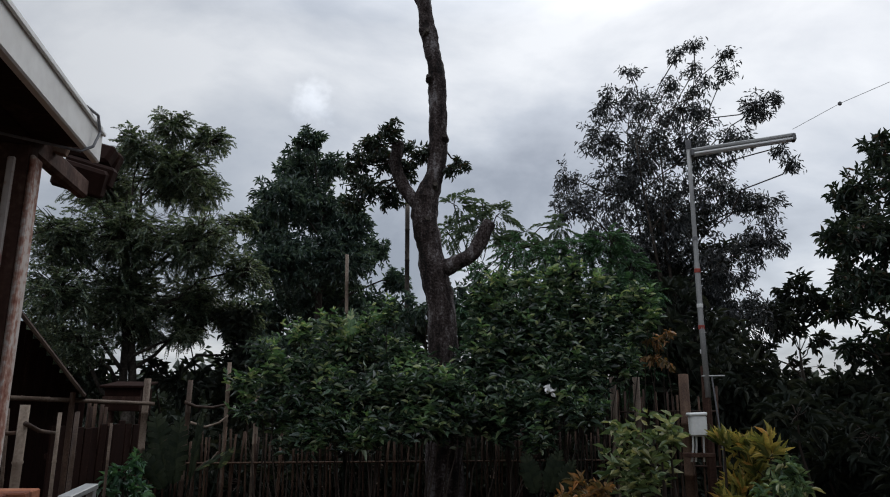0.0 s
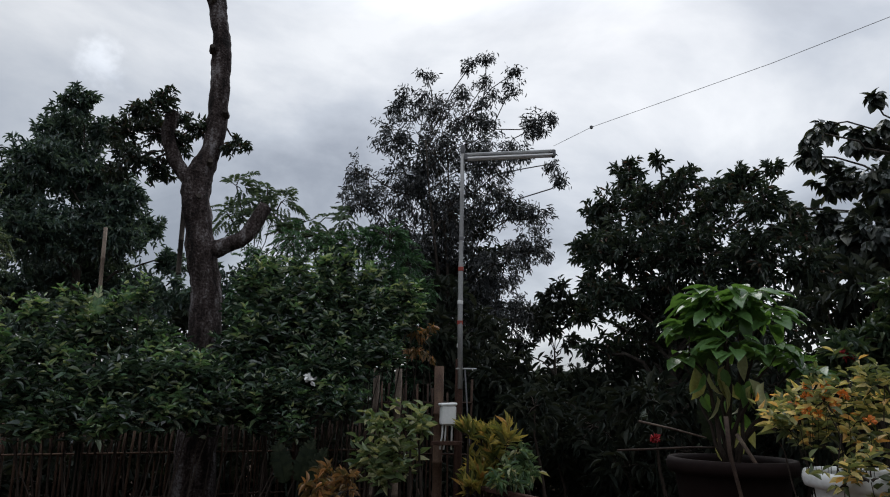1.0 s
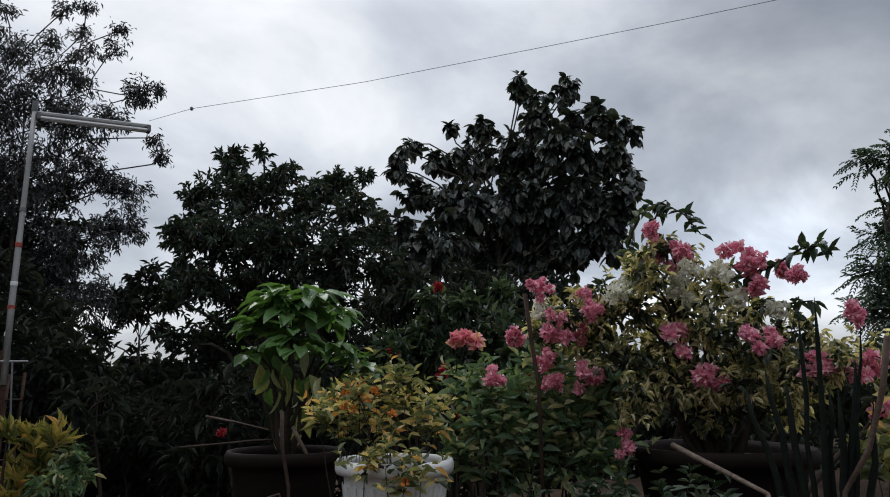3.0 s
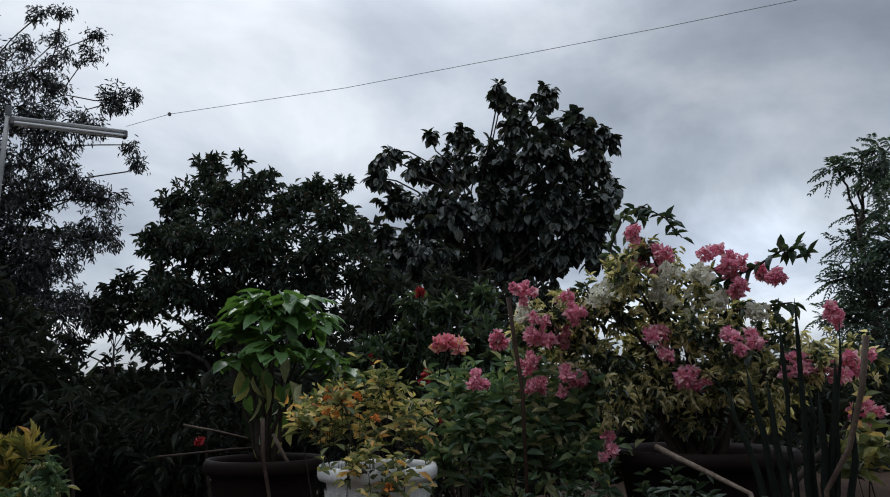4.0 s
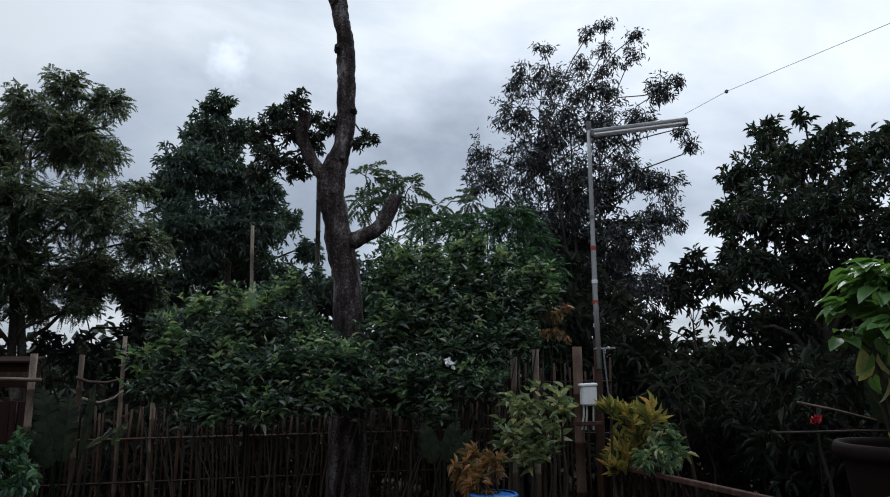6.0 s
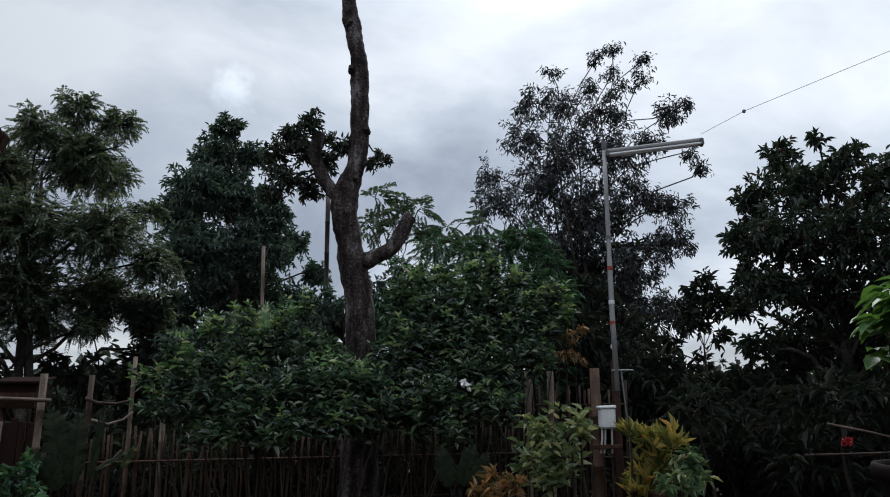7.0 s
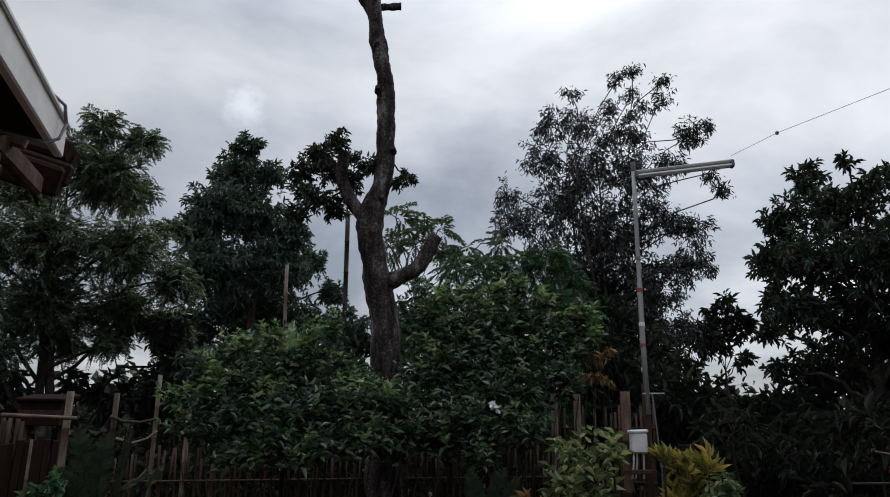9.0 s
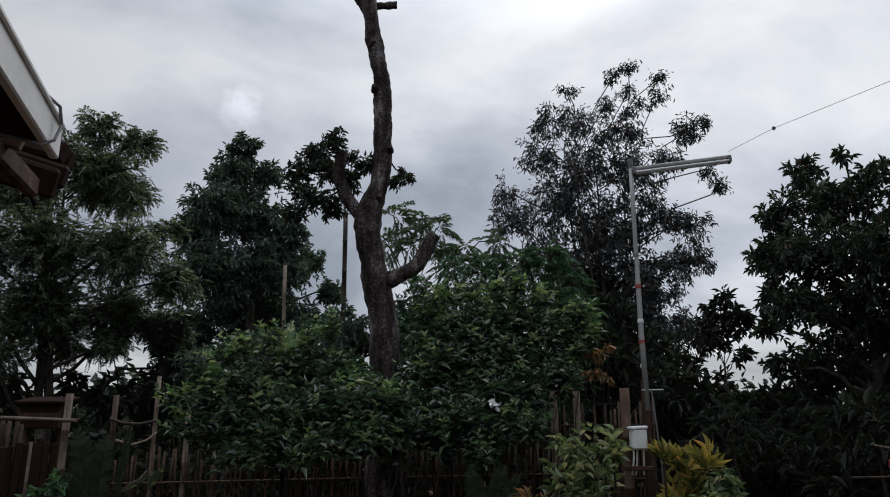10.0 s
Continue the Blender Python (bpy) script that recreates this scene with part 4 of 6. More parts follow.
bush("low yellow-green plant beside the spear plant", down((3.70, 1.34, 1.29), 0), [(3.74, 1.34, 1.35, 0.03), (3.75, 1.33, 1.29, 0.05), (3.67, 1.36, 1.25, 0.03)], style_bush, (7, 0.08, 0.5), LEAF_LANTANA, 500, name="low_plant", category="plant", girth=0.006)
bush("low dark weeds along the edge of the flower bank", down((3.25, 2.10, 0.9), 0),
     [(3.25, 2.35, 0.98, 0.12), (3.30, 2.10, 1.00, 0.12), (3.30, 1.85, 0.98, 0.12), (3.18, 2.60, 0.98, 0.12), (3.35, 1.62, 0.98, 0.11), (3.40, 2.30, 1.06, 0.13), (3.45, 1.95, 1.04, 0.13)],
     style_bush, (8, 0.07, 0.46), LEAF_ROSE, 420, name="weeds", category="weeds", girth=0.004)
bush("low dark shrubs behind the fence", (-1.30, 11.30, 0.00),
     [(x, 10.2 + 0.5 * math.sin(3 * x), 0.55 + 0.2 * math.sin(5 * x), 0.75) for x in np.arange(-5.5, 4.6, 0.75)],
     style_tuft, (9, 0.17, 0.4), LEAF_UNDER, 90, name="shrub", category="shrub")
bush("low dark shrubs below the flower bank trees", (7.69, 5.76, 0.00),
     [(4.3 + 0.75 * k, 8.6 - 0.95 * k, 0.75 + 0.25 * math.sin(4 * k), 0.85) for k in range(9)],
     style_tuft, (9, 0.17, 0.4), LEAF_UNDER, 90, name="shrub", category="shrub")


# ---- far woods ----
def far_woods():
    sh = Shape()
    n = 2600
    yaw = np.radians(rng.uniform(-95, 40, n))
    dist = rng.uniform(19, 27, n)
    top = 1.75 + 0.6 * np.array([noise.noise((a * 9, 0.3, 0)) for a in yaw]) + 0.6 * np.array([noise.noise((a * 34, 2.3, 0)) for a in yaw])
    z = top * rng.rand(n) ** 0.7
    at = np.stack([0.4 - np.sin(yaw) * dist, 0.8 + np.cos(yaw) * dist, z], 1)
    for k in range(26):
        m = rng.normal(size=(n, 3)) * 0.35
        ln = 0.34 * (0.6 + 0.8 * rng.rand(n))
        sh.leaves(at + m, unit(n), unit(n) + np.array((0, 0, 0.6)), ln, ln * 0.6, kind="simple")
    single("far_woods", sh, BACK_FOREST, "dark woods closing the view behind the garden", "woods", kind="stuff")


far_woods()


# ---- bamboo ----
def cane_mesh(name, length, radius, mat, nodes=5, sides=7, bend=0.0):
    """A bamboo cane along z with raised joints."""
    sh = Shape()
    zs, rs = [], []
    for k in range(nodes + 1):
        z = length * k / nodes
        if 0 < k < nodes:
            zs += [z - 0.012, z, z + 0.012]
            rs += [radius * 0.97, radius * 1.16, radius * 0.97]
        else:
            zs.append(z)
            rs.append(radius)
    pts = [(bend * math.sin(math.pi * z / length), 0, z) for z in zs]
    sh.tube(pts, rs, sides)
    return sh.mesh(name, mat, True)


def cane(name, a, b, radius, mat, parent=None, label="", category="", bend=0.0, nodes=6):
    a, b = Vector(a), Vector(b)
    ob = new(name, cane_mesh(name, (b - a).length, radius, mat, nodes, 8, bend))
    m = Matrix.Translation(a) @ (b - a).to_track_quat("Z", "Y").to_matrix().to_4x4()
    if parent:
        ob.parent = parent
        m = Matrix.Translation(-parent.location) @ m
    ob.matrix_basis = m
    return tagged(ob, label, category)


def bamboo_fence(label, a, b, height, gap, dark=BAMBOO_DARK, rails=(0.35, 0.8), jitter=0.05, lo=0.0, radius=0.014):
    a, b = Vector(a), Vector(b)
    ob = thing("bamboo_fence", (a.x, a.y, 0), label, "fence")
    run = (b - a).length
    meshes = [cane_mesh("picket", height + d, radius * w, dark, 4, 6, 0.012 * k) for k, (d, w) in enumerate(((-0.03, 1.0), (0.02, 0.85), (0.05, 1.1)))]
    n = int(run / gap)
    for i in range(n):
        p = a.lerp(b, (i + 0.5) / n)
        ob2 = new("picket", meshes[rng.randint(3)])
        ob2.parent = ob
        ob2.matrix_basis = pose(p.x - a.x + rng.normal() * 0.008, p.y - a.y + rng.normal() * 0.008, lo - 0.03 + rng.uniform(-jitter, jitter), rng.normal() * 1.2, rng.normal() * 1.4, rng.uniform(0, 360))
    for h in rails:
        cane("rail", (a.x, a.y - 0.03, lo + height * h), (b.x, b.y - 0.03, lo + height * h + 0.02), 0.011, BAMBOO_DARK, ob, nodes=14)
    return ob


bamboo_fence("weathered bamboo picket fence behind the bush", (-3.61, 8.61, 0.00), (2.00, 9.55, 0.00), 1.2, 0.062, BAMBOO_DARK, rails=(0.34, 0.72), radius=0.013)
bamboo_fence("taller bamboo fence beside the lamp pole", (2.09, 9.64, 0.00), (3.11, 9.05, 0.00), 1.68, 0.075, rails=(0.5, 0.86))
for top, r in (((1.92, 8.96, 1.84), 0.038), ((2.17, 8.90, 1.84), 0.04)):
    cane("fence_post", down(top), top, r, BAMBOO, None, "grey weathered bamboo post in the fence", "post", nodes=4)
cane("gate_post", down((2.35, 7.72, 1.81)), (2.35, 7.72, 1.83), 0.05, BAMBOO_DARK, None, "thick brown bamboo post beside the lamp pole", "post", nodes=4)
cane("corner_post", down((-3.13, 8.17, 1.77)), (-3.13, 8.17, 1.77), 0.036, BAMBOO, None, "weathered bamboo post carrying a horizontal rail", "post", nodes=5)
cane("hand_rail", (-3.46, 5.51, 1.58), (-3.02, 8.11, 1.51), 0.02, BAMBOO, None, "pale horizontal bamboo rail tied to a post", "rail", nodes=9)
cane("tall_stake", down((-2.50, 8.85, 1.97)), (-2.50, 8.85, 1.98), 0.024, BAMBOO, None, "tall thin grey stake by the fence", "stake", nodes=6)
cane("stake", down((-2.86, 8.61, 1.76)), (-2.85, 8.62, 1.77), 0.03, BAMBOO, None, "grey bamboo stake by the fence", "stake", nodes=5)
cane("thin_pole", down((-1.34, 10.28, 2.67)), (-1.44, 10.27, 3.56), 0.024, BAMBOO, None, "thin pale pole rising out of the bush", "pole", nodes=9)
cane("bare_stem", down((-0.86, 13.77, 3.95)), (-0.93, 13.77, 5.39), 0.045, BARK, None, "thin bare straight tree stem", "stem", nodes=9)
cane("short_stake", down((-2.21, 9.05, 1.77)), (-2.21, 9.05, 1.78), 0.03, BAMBOO, None, "grey bamboo stake half hidden by leaves", "stake", nodes=5)


def branch(label, points, r, mat=BAMBOO, name="branch", parent=None):
    sh = Shape()
    sh.tube(points, np.linspace(r, r * 0.7, len(points)), 7)
    return single(name, sh, mat, label, "branch", smooth=True)


branch("pale crooked branch tied between two stakes", [(-2.87, 8.55, 1.53), (-2.76, 8.60, 1.48), (-2.61, 8.71, 1.47), (-2.47, 8.81, 1.51)], 0.02)
branch("pale crooked stick leaning on the low plant", [down((-2.52, 7.90, 0.80)), (-2.45, 7.90, 0.86), (-2.34, 7.90, 0.95), (-2.28, 7.89, 0.97), (-2.22, 7.90, 1.05)], 0.017)
branch("pale crooked branch hanging lower between stakes", [(-2.80, 8.58, 1.31), (-2.65, 8.64, 1.26), (-2.54, 8.74, 1.30), (-2.46, 8.81, 1.38)], 0.016)


# ---- lamp pole ----
def lamp_pole():
    base = (2.55, 7.76, 0.00)
    ob = thing("lamp_pole", base, "slim lamp pole with an unlit twin tube light", "lamp pole")
    org = Vector(base)
    top = Vector((2.57, 7.75, 4.23)) - org
    low = Vector((2.57, 7.75, 1.86)) - org
    sh = Shape()
    sh.tube([(low.x, low.y, -0.1), (low.x, low.y, low.z + 0.05)], [0.045, 0.04], 8)
    part("footing", sh, OLD_WOOD, ob, "dark wooden lower post")
    sh = Shape()
    mid = low.lerp(top, 0.45)
    sh.tube([low - Vector((0, 0.05, 0.25)), low.lerp(top, 0.2), mid, mid + Vector((0, 0, 0.02)), low.lerp(top, 0.75), top], [0.027, 0.027, 0.026, 0.023, 0.022, 0.021], 12)
    part("pole", sh, GALVANISED, ob, smooth=True)
    for f, mat, r, h in ((0.08, PALE_PLASTIC, 0.031, 0.02), (0.18, RED_TAPE, 0.031, 0.022), (0.27, PALE_PLASTIC, 0.031, 0.02), (0.42, RED_TAPE, 0.030, 0.022), (0.56, BLACK_WIRE, 0.028, 0.02), (0.985, BLACK_WIRE, 0.027, 0.05)):
        sh = Shape()
        c = low.lerp(top, f)
        sh.lathe([(r * 0.9, -h), (r, -h * 0.8), (r, h * 0.8), (r * 0.9, h)], 12, Matrix.Translation(c))
        part("clamp", sh, mat, ob)
    tip = Vector((3.56, 7.51, 4.205)) - org
    root = Vector((2.59, 7.75, 4.13)) - org
    sh = Shape()
    along = (tip - root)
    m = Matrix.Translation(root.lerp(tip, 0.5)) @ along.to_track_quat("X", "Z").to_matrix().to_4x4()
    sh.box((along.length, 0.06, 0.038), m, 0.01)
    fix = part("batten", sh, GALVANISED, ob, "grey metal light batten")
    for dz, dy in ((-0.045, -0.03), (-0.045, 0.03)):
        sh = Shape()
        sh.tube([m @ Vector((-along.length * 0.47, dy, dz)), m @ Vector((along.length * 0.47, dy, dz))], [0.014, 0.014], 10)
        part("tube", sh, GLASS_TUBE, fix, "unlit glass tube")
    for e in (-0.485, 0.485):
        sh = Shape()
        sh.box((0.035, 0.09, 0.075), m @ Matrix.Translation((along.length * e, 0, -0.028)), 0.008)
        part("end_cap", sh, BLACK_WIRE, fix, "dark tube holder")
    sh = Shape()
    c = low + Vector((0, -0.05, -0.05))
    sh.tube([c + Vector((-0.05, 0, 0)), c + Vector((0.17, 0, 0.005))], [0.008, 0.008], 6)
    part("bracket", sh, GALVANISED, ob)
    sh = Shape()
    sh.tube([c + Vector((0.04, -0.02, 0)), c + Vector((0.06, -0.03, -0.3)), c + Vector((0.09, -0.03, -0.7)), c + Vector((0.09, 0, -1.6))], [0.008] * 4, 6)
    part("cable", sh, BLACK_WIRE, ob)


lamp_pole()


def meter_box():
    at = Vector((2.40, 7.54, 1.365))
    ob = thing("meter_box", at, "pale electric meter box on the lamp pole", "meter box")
    sh = Shape()
    sh.box((0.15, 0.10, 0.19), pose(0, 0, -0.015), 0.016)
    part("body", sh, PALE_PLASTIC, ob)
    sh = Shape()
    sh.box((0.17, 0.115, 0.03), pose(-0.004, 0, 0.09, 0, -3, 0), 0.01)
    part("lid", sh, PALE_PLASTIC, ob)
    for dx in (-0.05, -0.02, 0.045):
        sh = Shape()
        sh.tube([(dx, 0, -0.11), (dx, 0.01, -0.2), (dx * 1.2, 0.05, -0.34)], [0.009] * 3, 6)
        part("conduit", sh, PALE_PLASTIC, ob)
    sh = Shape()
    sh.box((0.10, 0.16, 0.05), pose(0.06, 0.12, 0.0), 0.005)
    part("bracket", sh, OLD_WOOD, ob)
    sh = Shape()
    sh.box((0.3, 0.03, 0.04), pose(0.0, 0.03, -0.28), 0.005)
    part("crosspiece", sh, OLD_WOOD, ob)


meter_box()


def service_wire():
    pts = [(3.55, 7.52, 4.27), (3.64, 6.79, 4.22), (4.44, 5.17, 4.25), (5.05, 3.78, 4.30), (5.55, 2.67, 4.35), (7.0, -0.8, 4.5), (9.0, -5.5, 4.8), (12.0, -12.5, 5.3)]
    sh = Shape()
    sh.tube(pts, [0.0023] * len(pts), 6)
    ob = single("overhead_wire", sh, BLACK_WIRE, "thin overhead service wire running from the lamp arm", "wire", smooth=True)
    c = Vector(pts[1])
    sh = Shape()
    sh.lathe([(0.004, -0.02), (0.016, -0.012), (0.018, 0.008), (0.004, 0.02)], 8, Matrix.Translation(c))
    part("splice", sh, BLACK_WIRE, ob)


service_wire()


# ---- gate rail ----
def low_gate():
    a, b = Vector((2.55, 7.52, 0.71)), Vector((3.20, 5.06, 0.72))
    ob = thing("low_gate", (a.x, a.y, 0), "low red-brown wooden gate rail with slats", "gate")
    along = b - a
    m = Matrix.Translation(a.lerp(b, 0.5) - ob.location) @ along.to_track_quat("X", "Z").to_matrix().to_4x4()
    sh = Shape()
    sh.box((along.length, 0.05, 0.045), m, 0.006)
    part("top_rail", sh, OLD_WOOD, ob)
    sh = Shape()
    sh.box((along.length, 0.03, 0.04), Matrix.Translation((0, 0, -0.5)) @ m, 0.006)
    part("bottom_rail", sh, RED_WOOD, ob)
    slat = Shape()
    slat.box((0.028, 0.018, 0.56), pose(0, 0, 0), 0.004)
    me = slat.mesh("slat", RED_WOOD)
    for i in range(26):
        p = a.lerp(b, (i + 0.7) / 26.4) - ob.location
        s = new("slat", me)
        s.parent = ob
        s.matrix_basis = Matrix.Translation((p.x, p.y, p.z - 0.30)) @ along.to_track_quat("X", "Z").to_matrix().to_4x4()
    for f in (0.0, 1.0):
        p = a.lerp(b, f) - ob.location
        sh = Shape()
        sh.box((0.07, 0.07, p.z + 0.05), pose(p.x, p.y, p.z / 2 - 0.02), 0.006)
        part("gate_post", sh, RED_WOOD, ob)


low_gate()


# ---- house eave ----
def house():
    corner, back = Vector((-0.746, 2.591, 2.186)), Vector((-0.60, 1.99, 2.19))
    back.z = corner.z
    u = (back - corner).normalized()
    left = Vector((u.y, -u.x, 0)).normalized()
    if left.x > 0:
        left = -left
    org = Vector((corner.x, corner.y, 0)) + left * 0.45 + u * 0.3
    ob = thing("house", org, "house corner with white fascia and timber eave", "house")
    frame_m = Matrix(((u.x, left.x, 0, 0), (u.y, left.y, 0, 0), (0, 0, 1, 0), (0, 0, 0, 1)))
    o = corner - org

    def at(a, b, z):
        return Matrix.Translation(o) @ frame_m @ Matrix.Translation((a, b, z))

    def slab(name, size, a, b, z, mat, tilt=0.0, bevel=0.006, label=""):
        sh = Shape()
        sh.box(size, at(a, b, z) @ pose(0, 0, 0, tilt, 0, 0), bevel)
        return part(name, sh, mat, ob, label)
    slab("fascia", (4.6, 0.022, 0.105), 2.3, 0.0, 0.052, WHITE_METAL, 0, 0.004, "white painted metal fascia")
    slab("gutter_lip", (4.6, 0.008, 0.010), 2.3, -0.0155, 0.082, WHITE_METAL, 0, 0.004)
    slab("gable_fascia", (0.025, 1.6, 0.07), -0.012, 0.84, 0.27, RUST_SHEET, 16, 0.004, "dark weathered barge board")
    slab("roof", (4.6, 2.5, 0.02), 2.32, 1.25, 0.487, RUST_SHEET, 16, 0.003, "rusty sheet roof")
    # eave underside: its shade is already in the dark wood colour
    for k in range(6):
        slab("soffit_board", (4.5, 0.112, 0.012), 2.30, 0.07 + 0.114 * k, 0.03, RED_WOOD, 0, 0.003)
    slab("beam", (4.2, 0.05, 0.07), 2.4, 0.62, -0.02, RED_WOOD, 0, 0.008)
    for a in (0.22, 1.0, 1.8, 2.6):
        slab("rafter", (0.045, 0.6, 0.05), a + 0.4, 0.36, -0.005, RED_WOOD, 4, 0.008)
    ta, tb = Vector((-0.85, 2.45, 2.20)) - org, Vector((-0.92, 2.84, 2.19)) - org
    sh = Shape()
    sh.box(((tb - ta).length, 0.035, 0.062), Matrix.Translation(ta.lerp(tb, 0.5)) @ (tb - ta).to_track_quat("X", "Z").to_matrix().to_4x4(), 0.008)
    for k, p in enumerate(((-0.94, 2.95, 2.35), (-0.95, 3.00, 2.34), (-0.92, 2.92, 2.27), (-0.93, 2.89, 2.24))):
        end = Shape()
        end.box((0.05, 0.16, 0.07 + 0.02 * (k % 2)), Matrix.Translation(Vector(p) - org) @ frame_m @ pose(0, 0.03, 0, 16, 12 * k - 20, 8), 0.01)
        part("roof_end", end, RED_WOOD, ob, "dark rotten roof edge")
    part("brace", sh, OLD_WOOD, ob, "weathered brace board with a ragged end")
    px = Vector((-0.838, 2.40, 0)) - org
    sh = Shape()
    sh.box((0.05, 0.085, corner.z - 0.02), Matrix.Translation((px.x, px.y, (corner.z - 0.02) / 2)) @ frame_m.to_3x3().to_4x4(), 0.006)
    part("post", sh, OLD_WOOD, ob)
    # pale strips: the light on the post's edge is put into their colour
    sh = Shape()
    sh.box((0.056, 0.012, corner.z - 0.05), Matrix.Translation((px.x, px.y, (corner.z - 0.05) / 2)) @ frame_m.to_3x3().to_4x4() @ pose(0, -0.0475, 0), 0.004)
    part("lit_edge_strip", sh, PALE_WOOD, ob, "pale strip on the post, worn paint and lit edge put into colour")
    sh = Shape()
    sh.box((0.010, 0.018, corner.z - 0.06), Matrix.Translation((px.x, px.y, (corner.z - 0.06) / 2)) @ frame_m.to_3x3().to_4x4() @ pose(0.030, -0.004, 0), 0.003)
    part("lit_edge_strip", sh, PALE_WOOD, ob, "pale strip on the post, worn paint and lit edge put into colour")
    # unseen roof and walls, added to keep rear sky off viewer-facing surfaces
    slab("unseen_rear_roof", (9.0, 4.2, 0.03), 5.4, 2.6, 0.9, RUST_SHEET, 16, 0.003, "rusty sheet roof")
    for k in range(30):
        slab("rear_board", (0.20, 0.02, 2.9), 2.6 + 0.205 * k, 0.72, -0.73, OLD_WOOD, 0, 0.003)
    for k in range(14):
        slab("wall_board", (0.012, 0.11, 1.9), 1.15, 0.68 + 0.113 * k, -1.25, OLD_WOOD, 0, 0.003)
    sh = Shape()
    w = [at(0.13, 0.0, 0.112), at(0.10, -0.022, 0.10), at(0.08, -0.026, 0.06), at(0.11, -0.022, 0.01), at(0.13, 0.0, -0.012), at(0.3, 0.3, -0.01), at(0.32, 0.55, -0.03)]
    sh.tube([m.translation for m in w], [0.004] * 7, 6)
    part("cable", sh, BLACK_WIRE, ob, "loose dark cable tied round the fascia")


house()


def closing_wall():
    """A plain unseen wall, added behind the viewer to shut off the low sky."""
    sh = Shape()
    sh.box((5.5, 0.2, 3.4), pose(-1.2, -3.4, 1.65, 0, 0, 8), 0.01)
    single("wall_south", sh, OLD_WOOD, "unseen plain board wall added behind the viewer to block low sky", "wall", kind="structure")


closing_wall()


# ---- shed on the left ----
def shed():
    a, b = Vector((-3.44, 6.27, 2.33)), Vector((-3.05, 6.86, 1.56))
    base = (-3.80, 6.99, 0.00)
    org = Vector(base)
    ob = thing("shed", base, "dark open shed with a sloping thatched roof", "shed")
    far = Vector((-0.93, 1.66, 0.0))
    up = a + (a - b) * 1.3
    sh = Shape()
    v = [up - org, b - org, b + far - org, up + far - org]
    thick = Vector((0, 0, 0.035))
    sh.add([tuple(p) for p in v] + [tuple(p + thick) for p in v], [(3, 2, 1, 0), (4, 5, 6, 7), (0, 1, 5, 4), (1, 2, 6, 5), (2, 3, 7, 6), (3, 0, 4, 7)])
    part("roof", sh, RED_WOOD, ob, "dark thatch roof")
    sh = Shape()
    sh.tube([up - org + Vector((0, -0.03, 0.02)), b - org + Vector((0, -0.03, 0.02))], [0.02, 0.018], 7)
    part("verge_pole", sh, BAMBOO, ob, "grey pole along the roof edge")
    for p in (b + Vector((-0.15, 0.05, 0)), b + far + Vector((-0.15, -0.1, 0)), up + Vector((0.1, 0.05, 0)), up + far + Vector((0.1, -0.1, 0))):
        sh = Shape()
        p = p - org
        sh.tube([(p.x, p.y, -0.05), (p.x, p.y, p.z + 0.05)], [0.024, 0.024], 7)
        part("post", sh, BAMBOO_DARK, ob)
    # set-back boards in shade-dark wood stand in for the unlit shed interior
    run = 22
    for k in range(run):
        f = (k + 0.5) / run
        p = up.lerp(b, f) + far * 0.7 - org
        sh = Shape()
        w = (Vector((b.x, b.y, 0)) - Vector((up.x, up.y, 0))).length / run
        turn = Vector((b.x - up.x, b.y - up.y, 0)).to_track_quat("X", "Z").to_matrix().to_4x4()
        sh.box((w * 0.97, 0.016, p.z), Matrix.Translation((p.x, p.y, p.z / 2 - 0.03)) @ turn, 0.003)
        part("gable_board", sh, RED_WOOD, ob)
    slat = cane_mesh("wall_slat", 1.55, 0.02, BAMBOO_DARK, 4, 6)
    for k in range(52):
        s = new("wall_slat", slat)
        s.parent = ob
        p = b + far * 0.95 + Vector((0.25 - 0.052 * k, 0, 0)) - org
        s.matrix_basis = pose(p.x, p.y, -0.05 + rng.uniform(-0.03, 0.03), 0, rng.normal(), rng.uniform(0, 360))


shed()


def plank_wall(label, a, b, z0, z1, mat, count, lean=0.0):
    """Upright boards side by side."""
    a, b = Vector(a), Vector(b)
    ob = thing("board_screen", (a.x, a.y, 0), label, "screen")
    along = (b - a)
    along.z = 0
    w = along.length / count
    sh = Shape()
    sh.box((w * 0.94, 0.018, z1 - z0), Matrix.Identity(4), 0.004)
    me = sh.mesh("board", mat)
    turn = along.to_track_quat("X", "Z").to_matrix().to_4x4()
    for i in range(count):
        p = along * ((i + 0.5) / count)
        o2 = new("board", me)
        o2.parent = ob
        o2.matrix_basis = Matrix.Translation((p.x, p.y, (z0 + z1) / 2 + rng.uniform(-0.04, 0.02))) @ turn @ pose(0, rng.normal() * 0.006, 0, rng.normal(), 0, 0)
    for h in (0.25, 0.8):
        sh = Shape()
        sh.box((along.length, 0.03, 0.05), Matrix.Translation(along * 0.5 + Vector((0, 0, z0 + (z1 - z0) * h))) @ turn @ pose(0, 0.03, 0), 0.004)
        part("batten", sh, mat, ob)
    return ob


# the screen's deep shade is put into its board colour
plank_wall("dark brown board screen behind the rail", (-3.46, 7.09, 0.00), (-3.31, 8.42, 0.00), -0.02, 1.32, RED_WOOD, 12)


